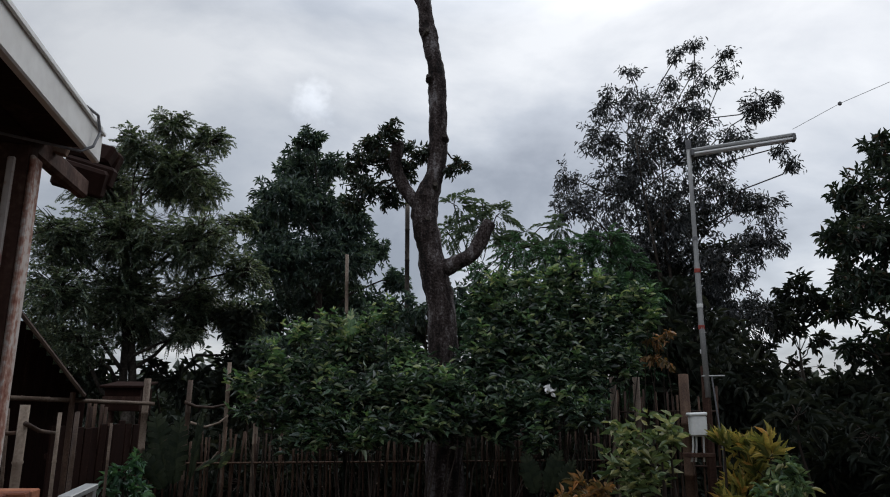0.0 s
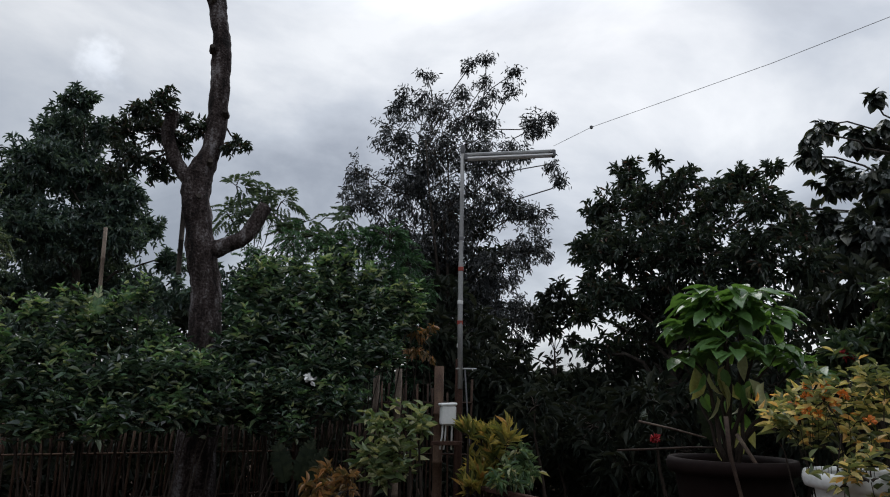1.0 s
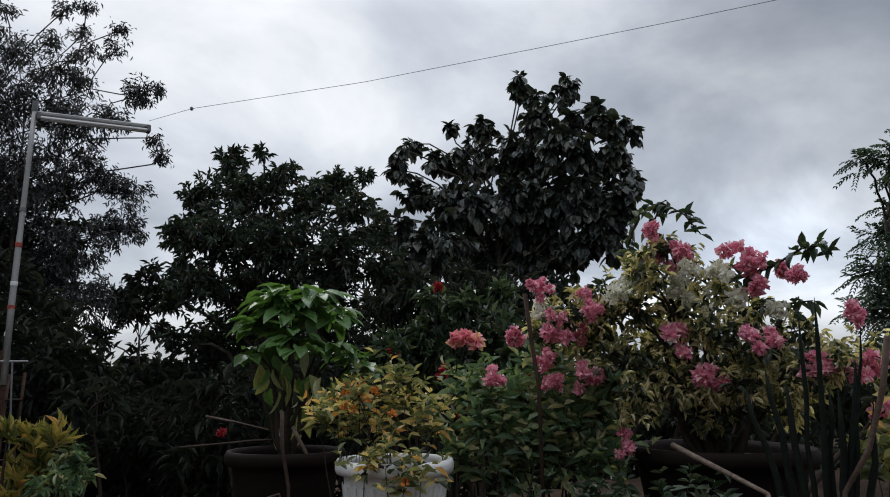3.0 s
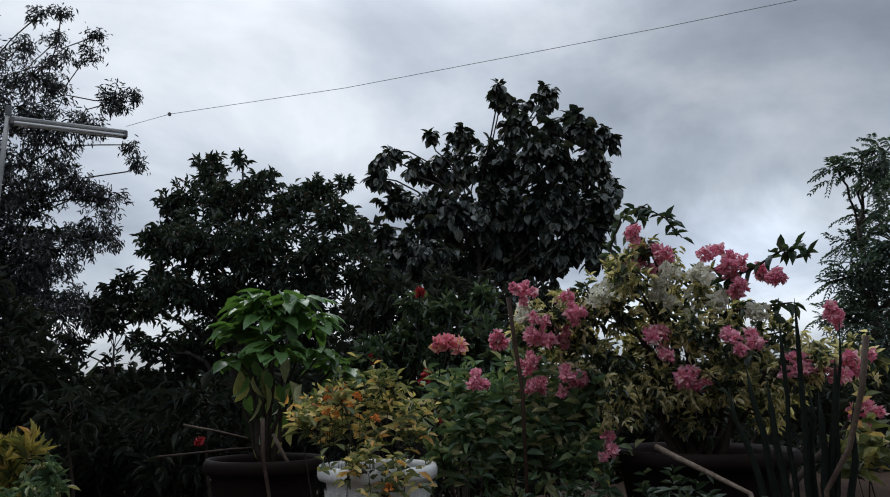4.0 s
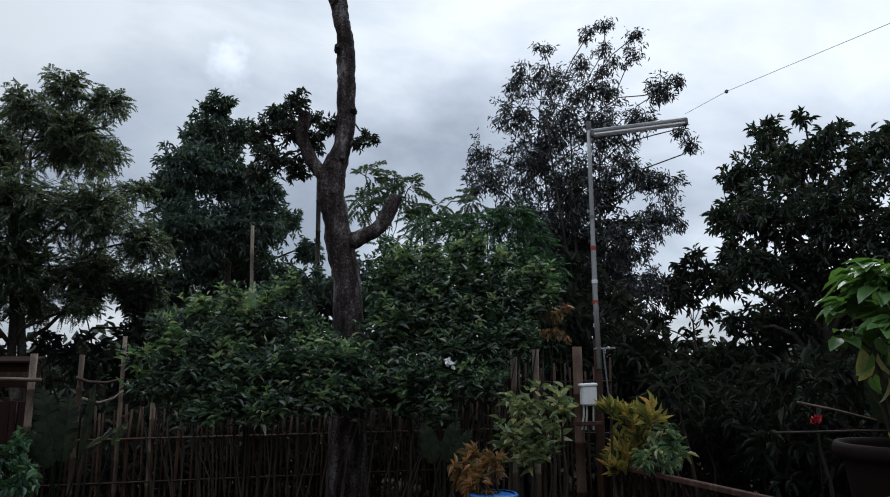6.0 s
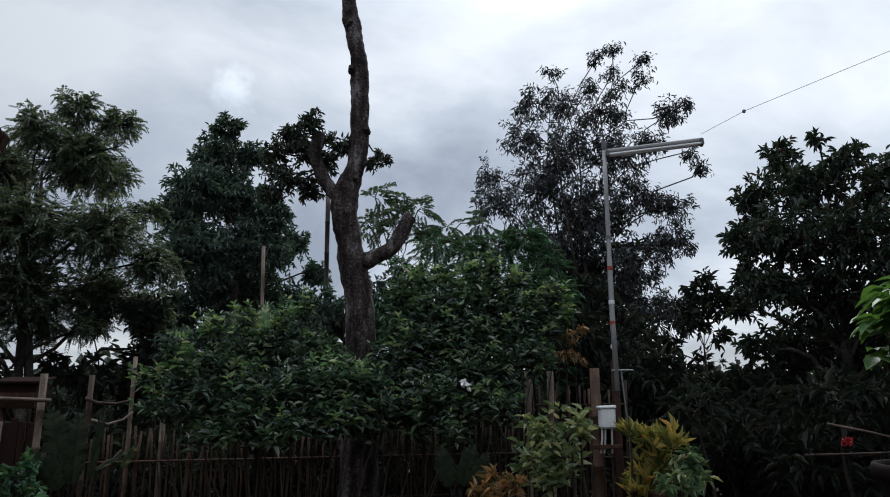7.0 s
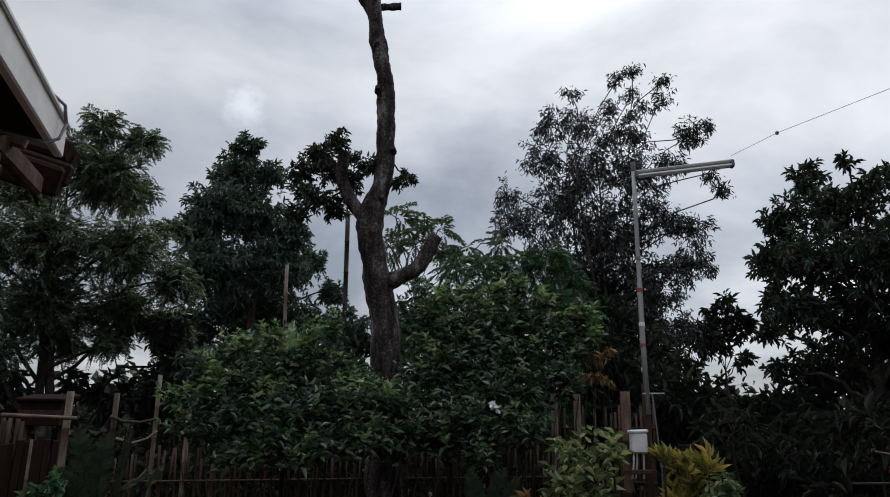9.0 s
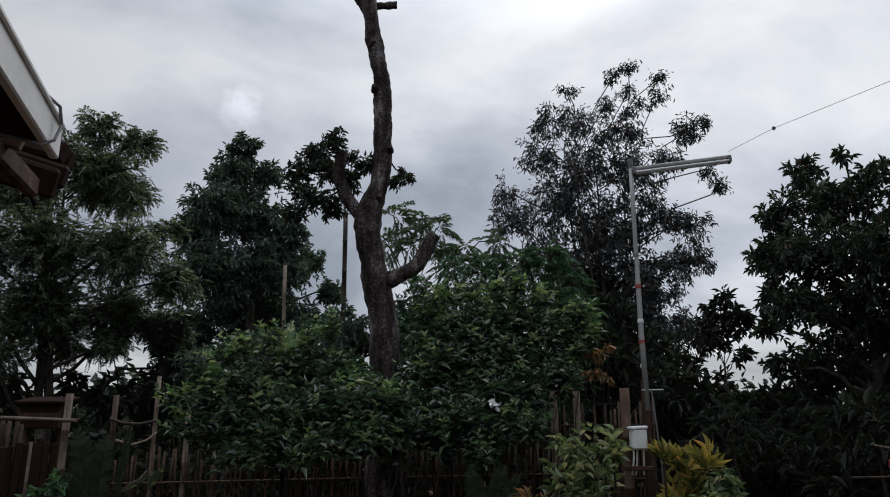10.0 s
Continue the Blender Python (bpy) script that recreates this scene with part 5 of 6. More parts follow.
def coop():
    at = Vector((-3.68, 8.90, 1.58))
    ob = thing("coop", (at.x, at.y, 0), "small brown plank hutch on a post", "hutch")
    sh = Shape()
    sh.box((0.42, 0.3, 0.26), pose(0, 0, at.z - 0.03), 0.008)
    part("body", sh, RED_WOOD, ob)
    sh = Shape()
    sh.box((0.5, 0.4, 0.03), pose(0, 0, at.z + 0.14, 8, 0, 0), 0.006)
    part("roof", sh, RED_WOOD, ob)
    for dx in (-0.18, 0.18):
        sh = Shape()
        sh.box((0.05, 0.05, at.z - 0.12), pose(dx, 0, (at.z - 0.16) / 2), 0.005)
        part("leg", sh, OLD_WOOD, ob)
    sh = Shape()
    sh.box((0.44, 0.012, 0.05), pose(0, -0.158, at.z - 0.02), 0.003)
    part("trim_board", sh, OLD_WOOD, ob)


coop()
cane("lattice_post", down((-2.20, 4.69, 1.52)), (-2.20, 4.70, 1.52), 0.026, BAMBOO, None, "grey bamboo post of a lattice screen", "post", nodes=5)
bamboo_fence("split bamboo lattice screen near the house", (-2.50, 4.24, 0.00), (-2.21, 4.69, 0.00), 1.5, 0.045, BAMBOO, rails=(0.9,), radius=0.011)
branch("pale crooked stick along the lattice screen", [(-2.16, 4.66, 1.42), (-2.23, 4.91, 1.37), (-2.36, 5.30, 1.34)], 0.014)
cane("leaning_stick", down((-2.27, 5.35, 1.00)), (-2.46, 5.70, 1.46), 0.016, BAMBOO, None, "thin grey stick leaning by the screen", "stick", nodes=5)

for top in ((-2.40, 5.60, 1.47), (-2.67, 6.60, 1.36), (-2.29, 5.20, 1.47)):
    cane("thin_stick", down(top), top, 0.012, BAMBOO, None, "thin pale upright stick by the dark board screen", "stick", nodes=5)


def brick_stack():
    at = (-1.73, 4.05, 0.00)
    ob = thing("brick_stack", (at[0] - 0.12, at[1], 0), "stack of orange fired bricks", "bricks")
    sh = Shape()
    sh.box((0.20, 0.095, 0.065), Matrix.Identity(4), 0.006)
    me = sh.mesh("brick", BRICK)
    for c in range(17):
        for i in range(3):
            for j in range(3):
                if c > 12 and rng.rand() < 0.12 * (c - 12):
                    continue
                o2 = new("brick", me)
                o2.parent = ob
                q = pose((i - 1) * 0.208, (j - 1) * 0.102, 0.034 + c * 0.067, 0, 0, rng.normal() * 2) if c % 2 else pose((i - 1) * 0.105 * 1.9, (j - 1) * 0.104, 0.034 + c * 0.067, 0, 0, 180 + rng.normal() * 2)
                o2.matrix_basis = q @ pose(rng.normal() * 0.02, 0, 0, 0, 0, rng.normal() * 14) if c > 12 else q


brick_stack()
sh = Shape()
ca, cb = Vector((-1.89, 4.65, 1.03)), Vector((-1.87, 4.89, 1.07))
sh.box(((cb - ca).length, 0.08, 0.03), Matrix.Translation(ca.lerp(cb, 0.5)) @ (cb - ca).to_track_quat("X", "Z").to_matrix().to_4x4(), 0.004)
sh.box((0.04, 0.04, cb.z), pose(cb.x, cb.y, cb.z / 2 - 0.01), 0.004)
single("trestle", sh, GALVANISED, "grey plank on a short upright", "trestle")

# ---- plants at the fence ----
def blade_mesh(name, length, width, mat, fold=0.1, droop=0.2):
    sh = Shape()
    sh.leaves([(0, 0, 0)], [(0, 1, 0)], [(0, 0, 1)], length, width, fold, droop, "broad")
    return sh.mesh(name, mat, True)


def torn_blade(length, width, mat):
    """A long leaf split into strips on both sides of a raised midrib."""
    sh = Shape()
    n = 13
    mid = [(0, length * k / n, -0.16 * length * (k / n) ** 2) for k in range(n + 1)]
    sh.tube(mid, np.linspace(width * 0.035, width * 0.01, n + 1), 4)
    for side in (-1, 1):
        sag = rng.uniform(0.0, 0.15)
        for k in range(n):
            s = (k + 0.5) / n
            half = width * 0.5 * math.sin(math.pi * min(1, 0.12 + 0.86 * s)) ** 0.7 * rng.uniform(0.78, 1.05)
            sag = 0.6 * sag + 0.4 * rng.uniform(-0.1, 0.9)
            a, b = mid[k], mid[k + 1]
            step = length / n
            gap = rng.uniform(0.0, 0.3) * step
            lift, drop = half * 0.25, half * sag
            v = [a, b, (side * half * 0.55, b[1] + step * 0.5, b[2] + lift - drop * 0.3), (side * half * 0.55, a[1] + step * 0.5, a[2] + lift - drop * 0.3),
                 (side * half, b[1] + step * 0.9 - gap, b[2] + lift - drop), (side * half, a[1] + step * 0.9, a[2] + lift - drop)]
            f = [(0, 1, 2, 3), (3, 2, 4, 5)]
            sh.add(v, f if side > 0 else [q[::-1] for q in f])
    return sh.mesh("leaf", mat, True)


def broad_plant(label, base, leaves, mat, name="banana_plant", category="plant", stem_r=0.03):
    """Large single leaves, each from foot to tip."""
    ob = thing(name, base, label, category)
    org = Vector(base)
    for foot, tip, width in leaves:
        foot, tip = Vector(foot), Vector(tip)
        ax = tip - foot
        me = torn_blade(ax.length, width, mat)
        o2 = new("leaf", me)
        o2.parent = ob
        y = ax.normalized()
        toward = Vector((0.3, 0.8, 1.6)) - foot
        z = (toward - y * toward.dot(y)).normalized()
        x = y.cross(z)
        o2.matrix_basis = Matrix.Translation(foot - org) @ Matrix((x, y, z)).transposed().to_4x4()
        sh = Shape()
        sh.tube(curve(foot - org, (0, 0, 0), 0.0, 4), [0.008, 0.01, 0.012, stem_r], 6)
        part("stalk", sh, LEAF_SPEAR, ob)
    return ob


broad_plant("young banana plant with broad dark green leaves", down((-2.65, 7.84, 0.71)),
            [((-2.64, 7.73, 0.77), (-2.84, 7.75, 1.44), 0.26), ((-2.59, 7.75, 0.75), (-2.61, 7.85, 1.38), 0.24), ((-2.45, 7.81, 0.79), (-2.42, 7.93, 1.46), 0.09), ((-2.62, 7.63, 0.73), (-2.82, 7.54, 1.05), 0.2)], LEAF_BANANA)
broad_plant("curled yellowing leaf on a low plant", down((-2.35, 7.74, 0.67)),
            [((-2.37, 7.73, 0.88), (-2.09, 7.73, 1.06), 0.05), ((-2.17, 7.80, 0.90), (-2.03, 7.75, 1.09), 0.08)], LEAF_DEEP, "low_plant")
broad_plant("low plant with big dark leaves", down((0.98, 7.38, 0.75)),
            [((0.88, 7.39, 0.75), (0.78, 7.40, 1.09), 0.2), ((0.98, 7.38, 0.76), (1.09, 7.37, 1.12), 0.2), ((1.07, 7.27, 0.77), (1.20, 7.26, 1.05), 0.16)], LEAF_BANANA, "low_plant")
bush("withered reddish-brown leaves at the edge of the tall bush", (2.34, 8.62, 0.00),
     [(2.33, 8.60, 2.22, 0.13), (2.42, 8.62, 2.02, 0.12), (2.24, 8.58, 2.04, 0.09), (2.46, 8.60, 2.30, 0.08)],
     style_droop, (8, 0.085, 0.42), LEAF_RUST, 130, name="withered_branch", category="branch", girth=0.012)
broad_plant("pale green young banana leaves rising out of the bush", down((-1.00, 8.22, 0.0)),
            [((-1.02, 8.20, 2.02), (-0.99, 8.20, 2.52), 0.13), ((-0.98, 8.22, 2.00), (-0.90, 8.20, 2.40), 0.11), ((-1.04, 8.21, 2.00), (-1.14, 8.20, 2.36), 0.10)], LEAF_YOUNG)
bush("small green bush below the rail", down((-2.92, 7.49, 0.75), 0), [(-2.89, 7.40, 0.88, 0.16), (-3.07, 7.60, 0.78, 0.13), (-2.84, 7.47, 0.98, 0.10), (-2.82, 7.34, 0.67, 0.21)], style_tuft, (9, 0.1, 0.5), LEAF_SAPLING, 200)
bush("green bush with pale veined leaves by the lamp pole", down((1.78, 7.15, 0.84), 0),
     [(1.68, 7.26, 1.23, 0.10), (1.93, 7.07, 1.22, 0.12), (1.65, 7.27, 0.96, 0.14), (1.84, 7.12, 1.03, 0.17),
     (2.01, 7.09, 1.17, 0.09), (1.75, 7.12, 0.79, 0.19), (1.54, 7.11, 0.91, 0.09)], style_bush, (8, 0.125, 0.48), LEAF_PALE, 120)
bush("yellow croton bush by the lamp pole", down((2.65, 7.09, 0.85), 0),
     [(2.65, 7.26, 1.17, 0.11), (2.51, 7.21, 1.19, 0.05), (2.76, 7.17, 1.13, 0.14), (2.67, 7.25, 0.93, 0.18),
     (2.80, 6.92, 1.19, 0.09), (2.83, 7.20, 0.94, 0.15), (2.61, 7.26, 0.74, 0.20)], style_spray, (9, 0.16, 0.26), LEAF_YELLOW, 130, squash=1.1)
bush("small green bush beside the croton", down((2.90, 6.88, 0.88), 0),
     [(2.89, 6.89, 1.01, 0.13), (2.96, 6.88, 0.88, 0.13), (2.76, 6.77, 0.85, 0.16)], style_tuft, (9, 0.1, 0.45), LEAF_OLIVE, 200)
bush("rust-coloured croton in front of the fence", down((1.22, 6.55, 0.82), 0),
     [(1.19, 6.63, 0.87, 0.12), (1.29, 6.43, 0.87, 0.10), (1.05, 6.58, 0.81, 0.11), (1.20, 6.44, 0.75, 0.17)], style_tuft, (9, 0.1, 0.35), LEAF_RUST, 260)


def blue_drum():
    c = (1.28, 6.38, 0.64)
    ob = thing("drum", (c[0], c[1], 0), "blue plastic drum standing under the bushes", "drum")
    sh = Shape()
    h = c[2]
    sh.lathe([(0.0, 0.0), (0.165, 0.0), (0.18, 0.03), (0.185, h * 0.33), (0.192, h * 0.35), (0.185, h * 0.37), (0.185, h * 0.66), (0.192, h * 0.68), (0.185, h * 0.7), (0.175, h * 0.97), (0.165, h), (0.0, h)], 28)
    part("body", sh, BLUE_PLASTIC, ob, smooth=True)
    sh = Shape()
    sh.lathe([(0.16, 0.0), (0.19, 0.0), (0.195, 0.02), (0.19, 0.03), (0.165, 0.032)], 28, pose(0, 0, h - 0.02))
    part("rim", sh, BLUE_PLASTIC, ob, smooth=True)


blue_drum()
sh = Shape()
sh.leaves(unit(16) * 0.032 + np.array((1.06, 7.72, 1.66)), unit(16), unit(16), 0.065, 0.06, kind="oval")
single("white_bag", sh, PALE_PLASTIC, "small crumpled white plastic bag caught in the bush", "bag")


# ---- flower bank ----
def pot(name, label, centre, rim_r, height, mat, square=False):
    z0 = ground_height(centre[0], centre[1]) - 0.01
    ob = thing(name, (centre[0], centre[1], z0), label, "plant pot")
    h = centre[2] - z0 if not height else height
    sh = Shape()
    sh.lathe([(0.0, 0.0), (rim_r * 0.66, 0.0), (rim_r * 0.70, 0.02), (rim_r * 0.86, h * 0.8), (rim_r * 0.88, h * 0.88)], 40)
    part("body", sh, mat, ob, smooth=True)
    sh = Shape()
    sh.lathe([(rim_r * 0.86, h * 0.86), (rim_r * 0.97, h * 0.87), (rim_r, h * 0.91), (rim_r, h * 0.96), (rim_r * 0.97, h), (rim_r * 0.9, h), (rim_r * 0.86, h * 0.95), (rim_r * 0.85, h * 0.86)], 40)
    part("rim", sh, mat, ob, smooth=True)
    sh = Shape()
    sh.lathe([(rim_r * 0.86, h * 0.89), (rim_r * 0.4, h * 0.91), (0.0, h * 0.9)], 24)
    part("potting_soil", sh, SOIL, ob)
    if mat is POT_WHITE:
        for k in range(30):
            a = 2 * math.pi * k / 30
            sh = Shape()
            sh.tube([(rim_r * 0.72 * math.cos(a), rim_r * 0.72 * math.sin(a), 0.04), (rim_r * 0.86 * math.cos(a), rim_r * 0.86 * math.sin(a), h * 0.78)], [0.009, 0.009], 5)
            part("flute", sh, mat, ob)
    return ob


pot("white_pot", "large white fluted plant pot with a rolled rim", (2.95, 3.13, 1.26), 0.27, 0, POT_WHITE)
pot("black_tub", "wide black plant tub under the bougainvillea", (3.96, 2.05, 1.31), 0.42, 0, POT_BLACK)
pot("black_tub", "wide black plant tub under a broad-leaved shrub", (3.23, 4.39, 1.21), 0.36, 0, POT_BLACK)
bush("yellow-green shrub with orange flowers in the white pot", (*(2.95, 3.13, 1.26)[:2], 0.8),
     [(2.76, 3.17, 1.53, 0.08), (2.93, 3.19, 1.58, 0.08), (2.99, 3.09, 1.60, 0.08), (2.89, 3.25, 1.43, 0.10),
     (3.01, 3.18, 1.46, 0.11), (3.13, 3.11, 1.48, 0.09), (2.69, 3.23, 1.44, 0.06), (2.95, 3.18, 1.34, 0.09),
     (3.04, 3.07, 1.36, 0.09), (2.86, 3.27, 1.35, 0.06), (3.09, 3.00, 1.39, 0.07), (2.72, 2.94, 1.25, 0.07),
     (2.81, 2.82, 1.23, 0.07), (2.66, 3.00, 1.23, 0.04), (2.68, 3.38, 1.41, 0.04), (2.76, 2.87, 1.16, 0.08),
     (2.82, 3.37, 1.49, 0.03), (2.73, 3.32, 1.40, 0.03)],
     style_bush, (8, 0.06, 0.42), LEAF_LANTANA, 400, girth=0.006, shell=0.3)
bush("dense green garden shrub beside the white pot", down((3.50, 2.81, 1.15), 0),
     [(3.38, 2.98, 1.57, 0.10), (3.47, 2.94, 1.46, 0.12), (3.42, 2.70, 1.51, 0.12), (3.37, 2.94, 1.31, 0.14),
     (3.40, 2.73, 1.31, 0.14), (3.52, 2.58, 1.39, 0.13), (3.56, 2.43, 1.47, 0.11), (3.54, 2.58, 1.21, 0.13),
     (3.64, 2.42, 1.26, 0.13), (3.45, 2.87, 1.15, 0.14), (3.33, 3.05, 1.17, 0.10), (3.70, 2.69, 1.60, 0.10),
     (3.55, 2.72, 1.65, 0.08), (3.37, 3.16, 1.52, 0.07)],
     style_bush, (8, 0.082, 0.5), LEAF_OLIVE, 460, girth=0.008, shell=0.3)
bush("rose bush with red flowers behind the white pot", down((4.03, 3.89, 1.51), 0),
     [(3.78, 4.05, 1.80, 0.15), (4.06, 4.07, 1.89, 0.15), (4.10, 3.85, 1.81, 0.19), (4.26, 3.74, 1.77, 0.17),
     (4.17, 3.52, 1.94, 0.15), (4.25, 4.04, 2.06, 0.14), (4.02, 4.14, 1.63, 0.15), (4.01, 3.59, 1.58, 0.14),
     (4.02, 3.93, 2.18, 0.10), (4.54, 3.75, 2.22, 0.10), (4.16, 3.30, 1.78, 0.14), (4.07, 3.67, 2.09, 0.11)],
     style_tuft, (9, 0.085, 0.5), LEAF_ROSE, 700, girth=0.008, shell=0.3)


def blossom(name, label, at, size, mat, count, parent_thing):
    """A cluster of papery petals."""
    sh = Shape()
    d = unit(count)
    ln = size * (0.5 + 0.4 * rng.rand(count))
    sh.leaves(d * size * 0.35 * rng.rand(count, 1), d + unit(count) * 0.5, unit(count), ln, ln * 1.05, 0.2, 0.1, "oval")
    o2 = part(name, sh, mat, parent_thing, label)
    o2.location = Vector(at) - parent_thing.location
    return o2


def broad_shrub():
    root = (3.22, 4.40, 1.20)
    base = (root[0], root[1], root[2] - 0.05)
    ob = thing("broad_leaved_shrub", base, "umbrella-shaped shrub with large glossy green leaves in a tub", "shrub")
    org = Vector(base)
    green = [blade_mesh("leaf", ln, ln * wide, LEAF_GREEN, 0.09, sag) for ln, wide, sag in ((0.11, 0.52, 0.2), (0.13, 0.5, 0.3), (0.15, 0.54, 0.22), (0.16, 0.48, 0.32), (0.17, 0.54, 0.25), (0.19, 0.5, 0.3))]
    old = [blade_mesh("leaf", ln, ln * 0.4, LEAF_LANTANA, 0.12, 0.3) for ln in (0.15, 0.19)]
    lobes = [(3.27, 4.44, 2.02, 0.22), (3.01, 4.41, 1.90, 0.14), (3.44, 4.31, 1.98, 0.17), (3.25, 4.40, 2.12, 0.14),
     (3.16, 4.51, 2.08, 0.14), (3.35, 4.32, 2.10, 0.13), (3.60, 4.24, 1.74, 0.11), (3.43, 4.20, 1.79, 0.09),
     (3.60, 4.12, 1.70, 0.06), (3.19, 4.29, 1.80, 0.16), (3.04, 4.54, 1.77, 0.09)]
    for i, (x, y, z, r) in enumerate(lobes):
        h = Vector((x, y, z)) - org
        sh = Shape()
        sh.tube(curve((0.03 * rng.normal(), 0.03 * rng.normal(), 0), h, 0.05, 7, 0.015), np.linspace(0.014, 0.005, 7), 6)
        part("stem", sh, TWIG, ob, smooth=True)
        for k in range(int(34 * (r / 0.17))):
            az = rng.uniform(0, 2 * math.pi)
            el = rng.uniform(-0.1, 1.2)
            d = Vector((math.cos(az) * math.cos(el), math.sin(az) * math.cos(el), math.sin(el)))
            p = h + d * r * rng.uniform(0.45, 0.85)
            yv = (Vector((d.x, d.y, 0)).normalized() + Vector((rng.normal() * 0.3, rng.normal() * 0.3, rng.uniform(-0.45, 0.25)))).normalized()
            zv = (Vector((0, 0, 1)) + Vector(unit(1)[0]) * 0.3)
            zv = (zv - yv * zv.dot(yv)).normalized()
            o2 = new("leaf", green[rng.randint(6)])
            o2.parent = ob
            o2.matrix_basis = Matrix.Translation(p) @ Matrix((yv.cross(zv), yv, zv)).transposed().to_4x4()
    for x, y, z, r in [(3.17, 4.41, 1.62, 0.10), (3.41, 4.44, 1.52, 0.11), (3.32, 4.49, 1.38, 0.09), (3.06, 4.38, 1.72, 0.08),
     (3.29, 4.18, 1.62, 0.09), (3.22, 4.26, 1.71, 0.09)]:
        for k in range(7):
            p = Vector((x, y, z)) - org + Vector(unit(1)[0]) * r
            yv = (Vector(unit(1)[0]) * 0.5 + Vector((0, 0, -1))).normalized()
            zv = Vector(unit(1)[0])
            zv = (zv - yv * zv.dot(yv)).normalized()
            o2 = new("leaf", (old if k % 2 else green)[rng.randint(2)])
            o2.parent = ob
            o2.matrix_basis = Matrix.Translation(p) @ Matrix((yv.cross(zv), yv, zv)).transposed().to_4x4()


broad_shrub()


def bougainvillea():
    root = (3.96, 2.05, 1.31)
    base = (root[0], root[1], root[2] - 0.06)
    ob = thing("bougainvillea", base, "bougainvillea with pink and white papery bracts in a black tub", "flowering shrub")
    org = Vector(base)
    wood, crown, young = Shape(), Shape(), Shape()
    lobes = [(3.43, 2.50, 1.93, 0.11), (3.55, 2.71, 1.85, 0.10), (3.58, 2.54, 1.78, 0.12), (3.66, 2.39, 2.02, 0.12),
     (3.60, 2.43, 1.86, 0.12), (3.55, 2.13, 2.06, 0.10), (3.65, 2.27, 1.93, 0.13), (3.95, 2.20, 2.01, 0.14),
     (3.87, 2.21, 1.81, 0.15), (3.86, 1.97, 2.03, 0.12), (3.71, 1.95, 1.83, 0.14), (4.04, 1.89, 1.93, 0.12),
     (3.86, 1.82, 1.76, 0.14), (3.98, 1.68, 1.81, 0.11), (3.56, 2.30, 1.67, 0.14), (3.71, 2.10, 1.61, 0.15),
     (3.80, 1.88, 1.61, 0.14), (3.89, 1.68, 1.61, 0.14), (3.78, 1.47, 1.67, 0.11), (4.06, 1.40, 1.70, 0.11),
     (3.57, 2.23, 1.52, 0.13), (3.85, 2.04, 1.46, 0.11), (3.65, 2.47, 1.57, 0.12), (3.99, 1.75, 1.46, 0.10),
     (3.65, 2.19, 2.16, 0.08), (3.69, 2.10, 2.22, 0.06), (3.90, 2.09, 2.18, 0.07), (3.66, 2.25, 2.09, 0.08)]
    for i, (x, y, z, r) in enumerate(lobes):
        h = np.array((x, y, z)) - np.array(base)
        wood.tube(curve((rng.normal() * 0.04, rng.normal() * 0.04, 0), h, 0.12, 8, 0.02), np.linspace(0.016, 0.004, 8), 5, False)
    foliage(crown, None, lobes, 600, style_tuft, (8, 0.043, 0.42), 1.15, origin=base, shell=0.45)
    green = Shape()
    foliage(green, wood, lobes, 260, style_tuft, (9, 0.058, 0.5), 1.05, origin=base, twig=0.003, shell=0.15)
    # arching shoots above the crown
    for pts in ([(3.76, 2.14, 2.09), (3.74, 2.20, 2.32), (3.76, 2.15, 2.44), (3.75, 2.04, 2.36), (3.73, 1.96, 2.25)],
                [(3.75, 2.28, 2.11), (3.73, 2.32, 2.25), (3.76, 2.27, 2.40), (3.77, 2.13, 2.45)],
                [(3.82, 1.87, 2.04), (3.82, 1.70, 2.08), (3.80, 1.57, 2.14), (3.77, 1.49, 2.14), (3.78, 1.45, 2.10)],
                [(3.84, 1.80, 1.91), (3.84, 1.63, 1.92), (3.81, 1.55, 1.92)]):
        p = [np.array(q) - np.array(base) for q in pts]
        wood.tube(p, np.linspace(0.007, 0.003, len(p)), 5, False)
        fine = np.concatenate([np.linspace(p[i], p[i + 1], 10) for i in range(len(p) - 1)])
        n = len(fine)
        way = unit(n) * 0.9 + np.array((0, 0, -0.3))
        ln = 0.075 * (0.7 + 0.5 * rng.rand(n))
        young.leaves(fine, way, unit(n) * 0.4 + np.array((0, 0, 1.0)), ln, ln * 0.55, kind="oval")
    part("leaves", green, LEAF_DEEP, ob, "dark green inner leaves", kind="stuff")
    part("shoot", young, LEAF_ROSE, ob, "dark green leaves on arching shoots", kind="stuff")
    part("stem", wood, TWIG, ob, smooth=True)
    part("foliage", crown, LEAF_VARI, ob, "small yellow-edged green leaves", kind="stuff")
    pink = [(3.33, 2.49, 1.83, 0.09), (3.53, 2.44, 2.00, 0.05), (3.27, 2.53, 2.01, 0.05), (3.51, 2.47, 1.82, 0.06),
     (3.43, 2.38, 1.62, 0.07), (3.36, 2.52, 1.59, 0.05), (3.70, 2.15, 2.16, 0.07), (3.64, 2.02, 2.18, 0.05),
     (3.77, 1.82, 2.14, 0.08), (3.74, 1.74, 2.10, 0.05), (3.87, 1.66, 2.07, 0.05)]
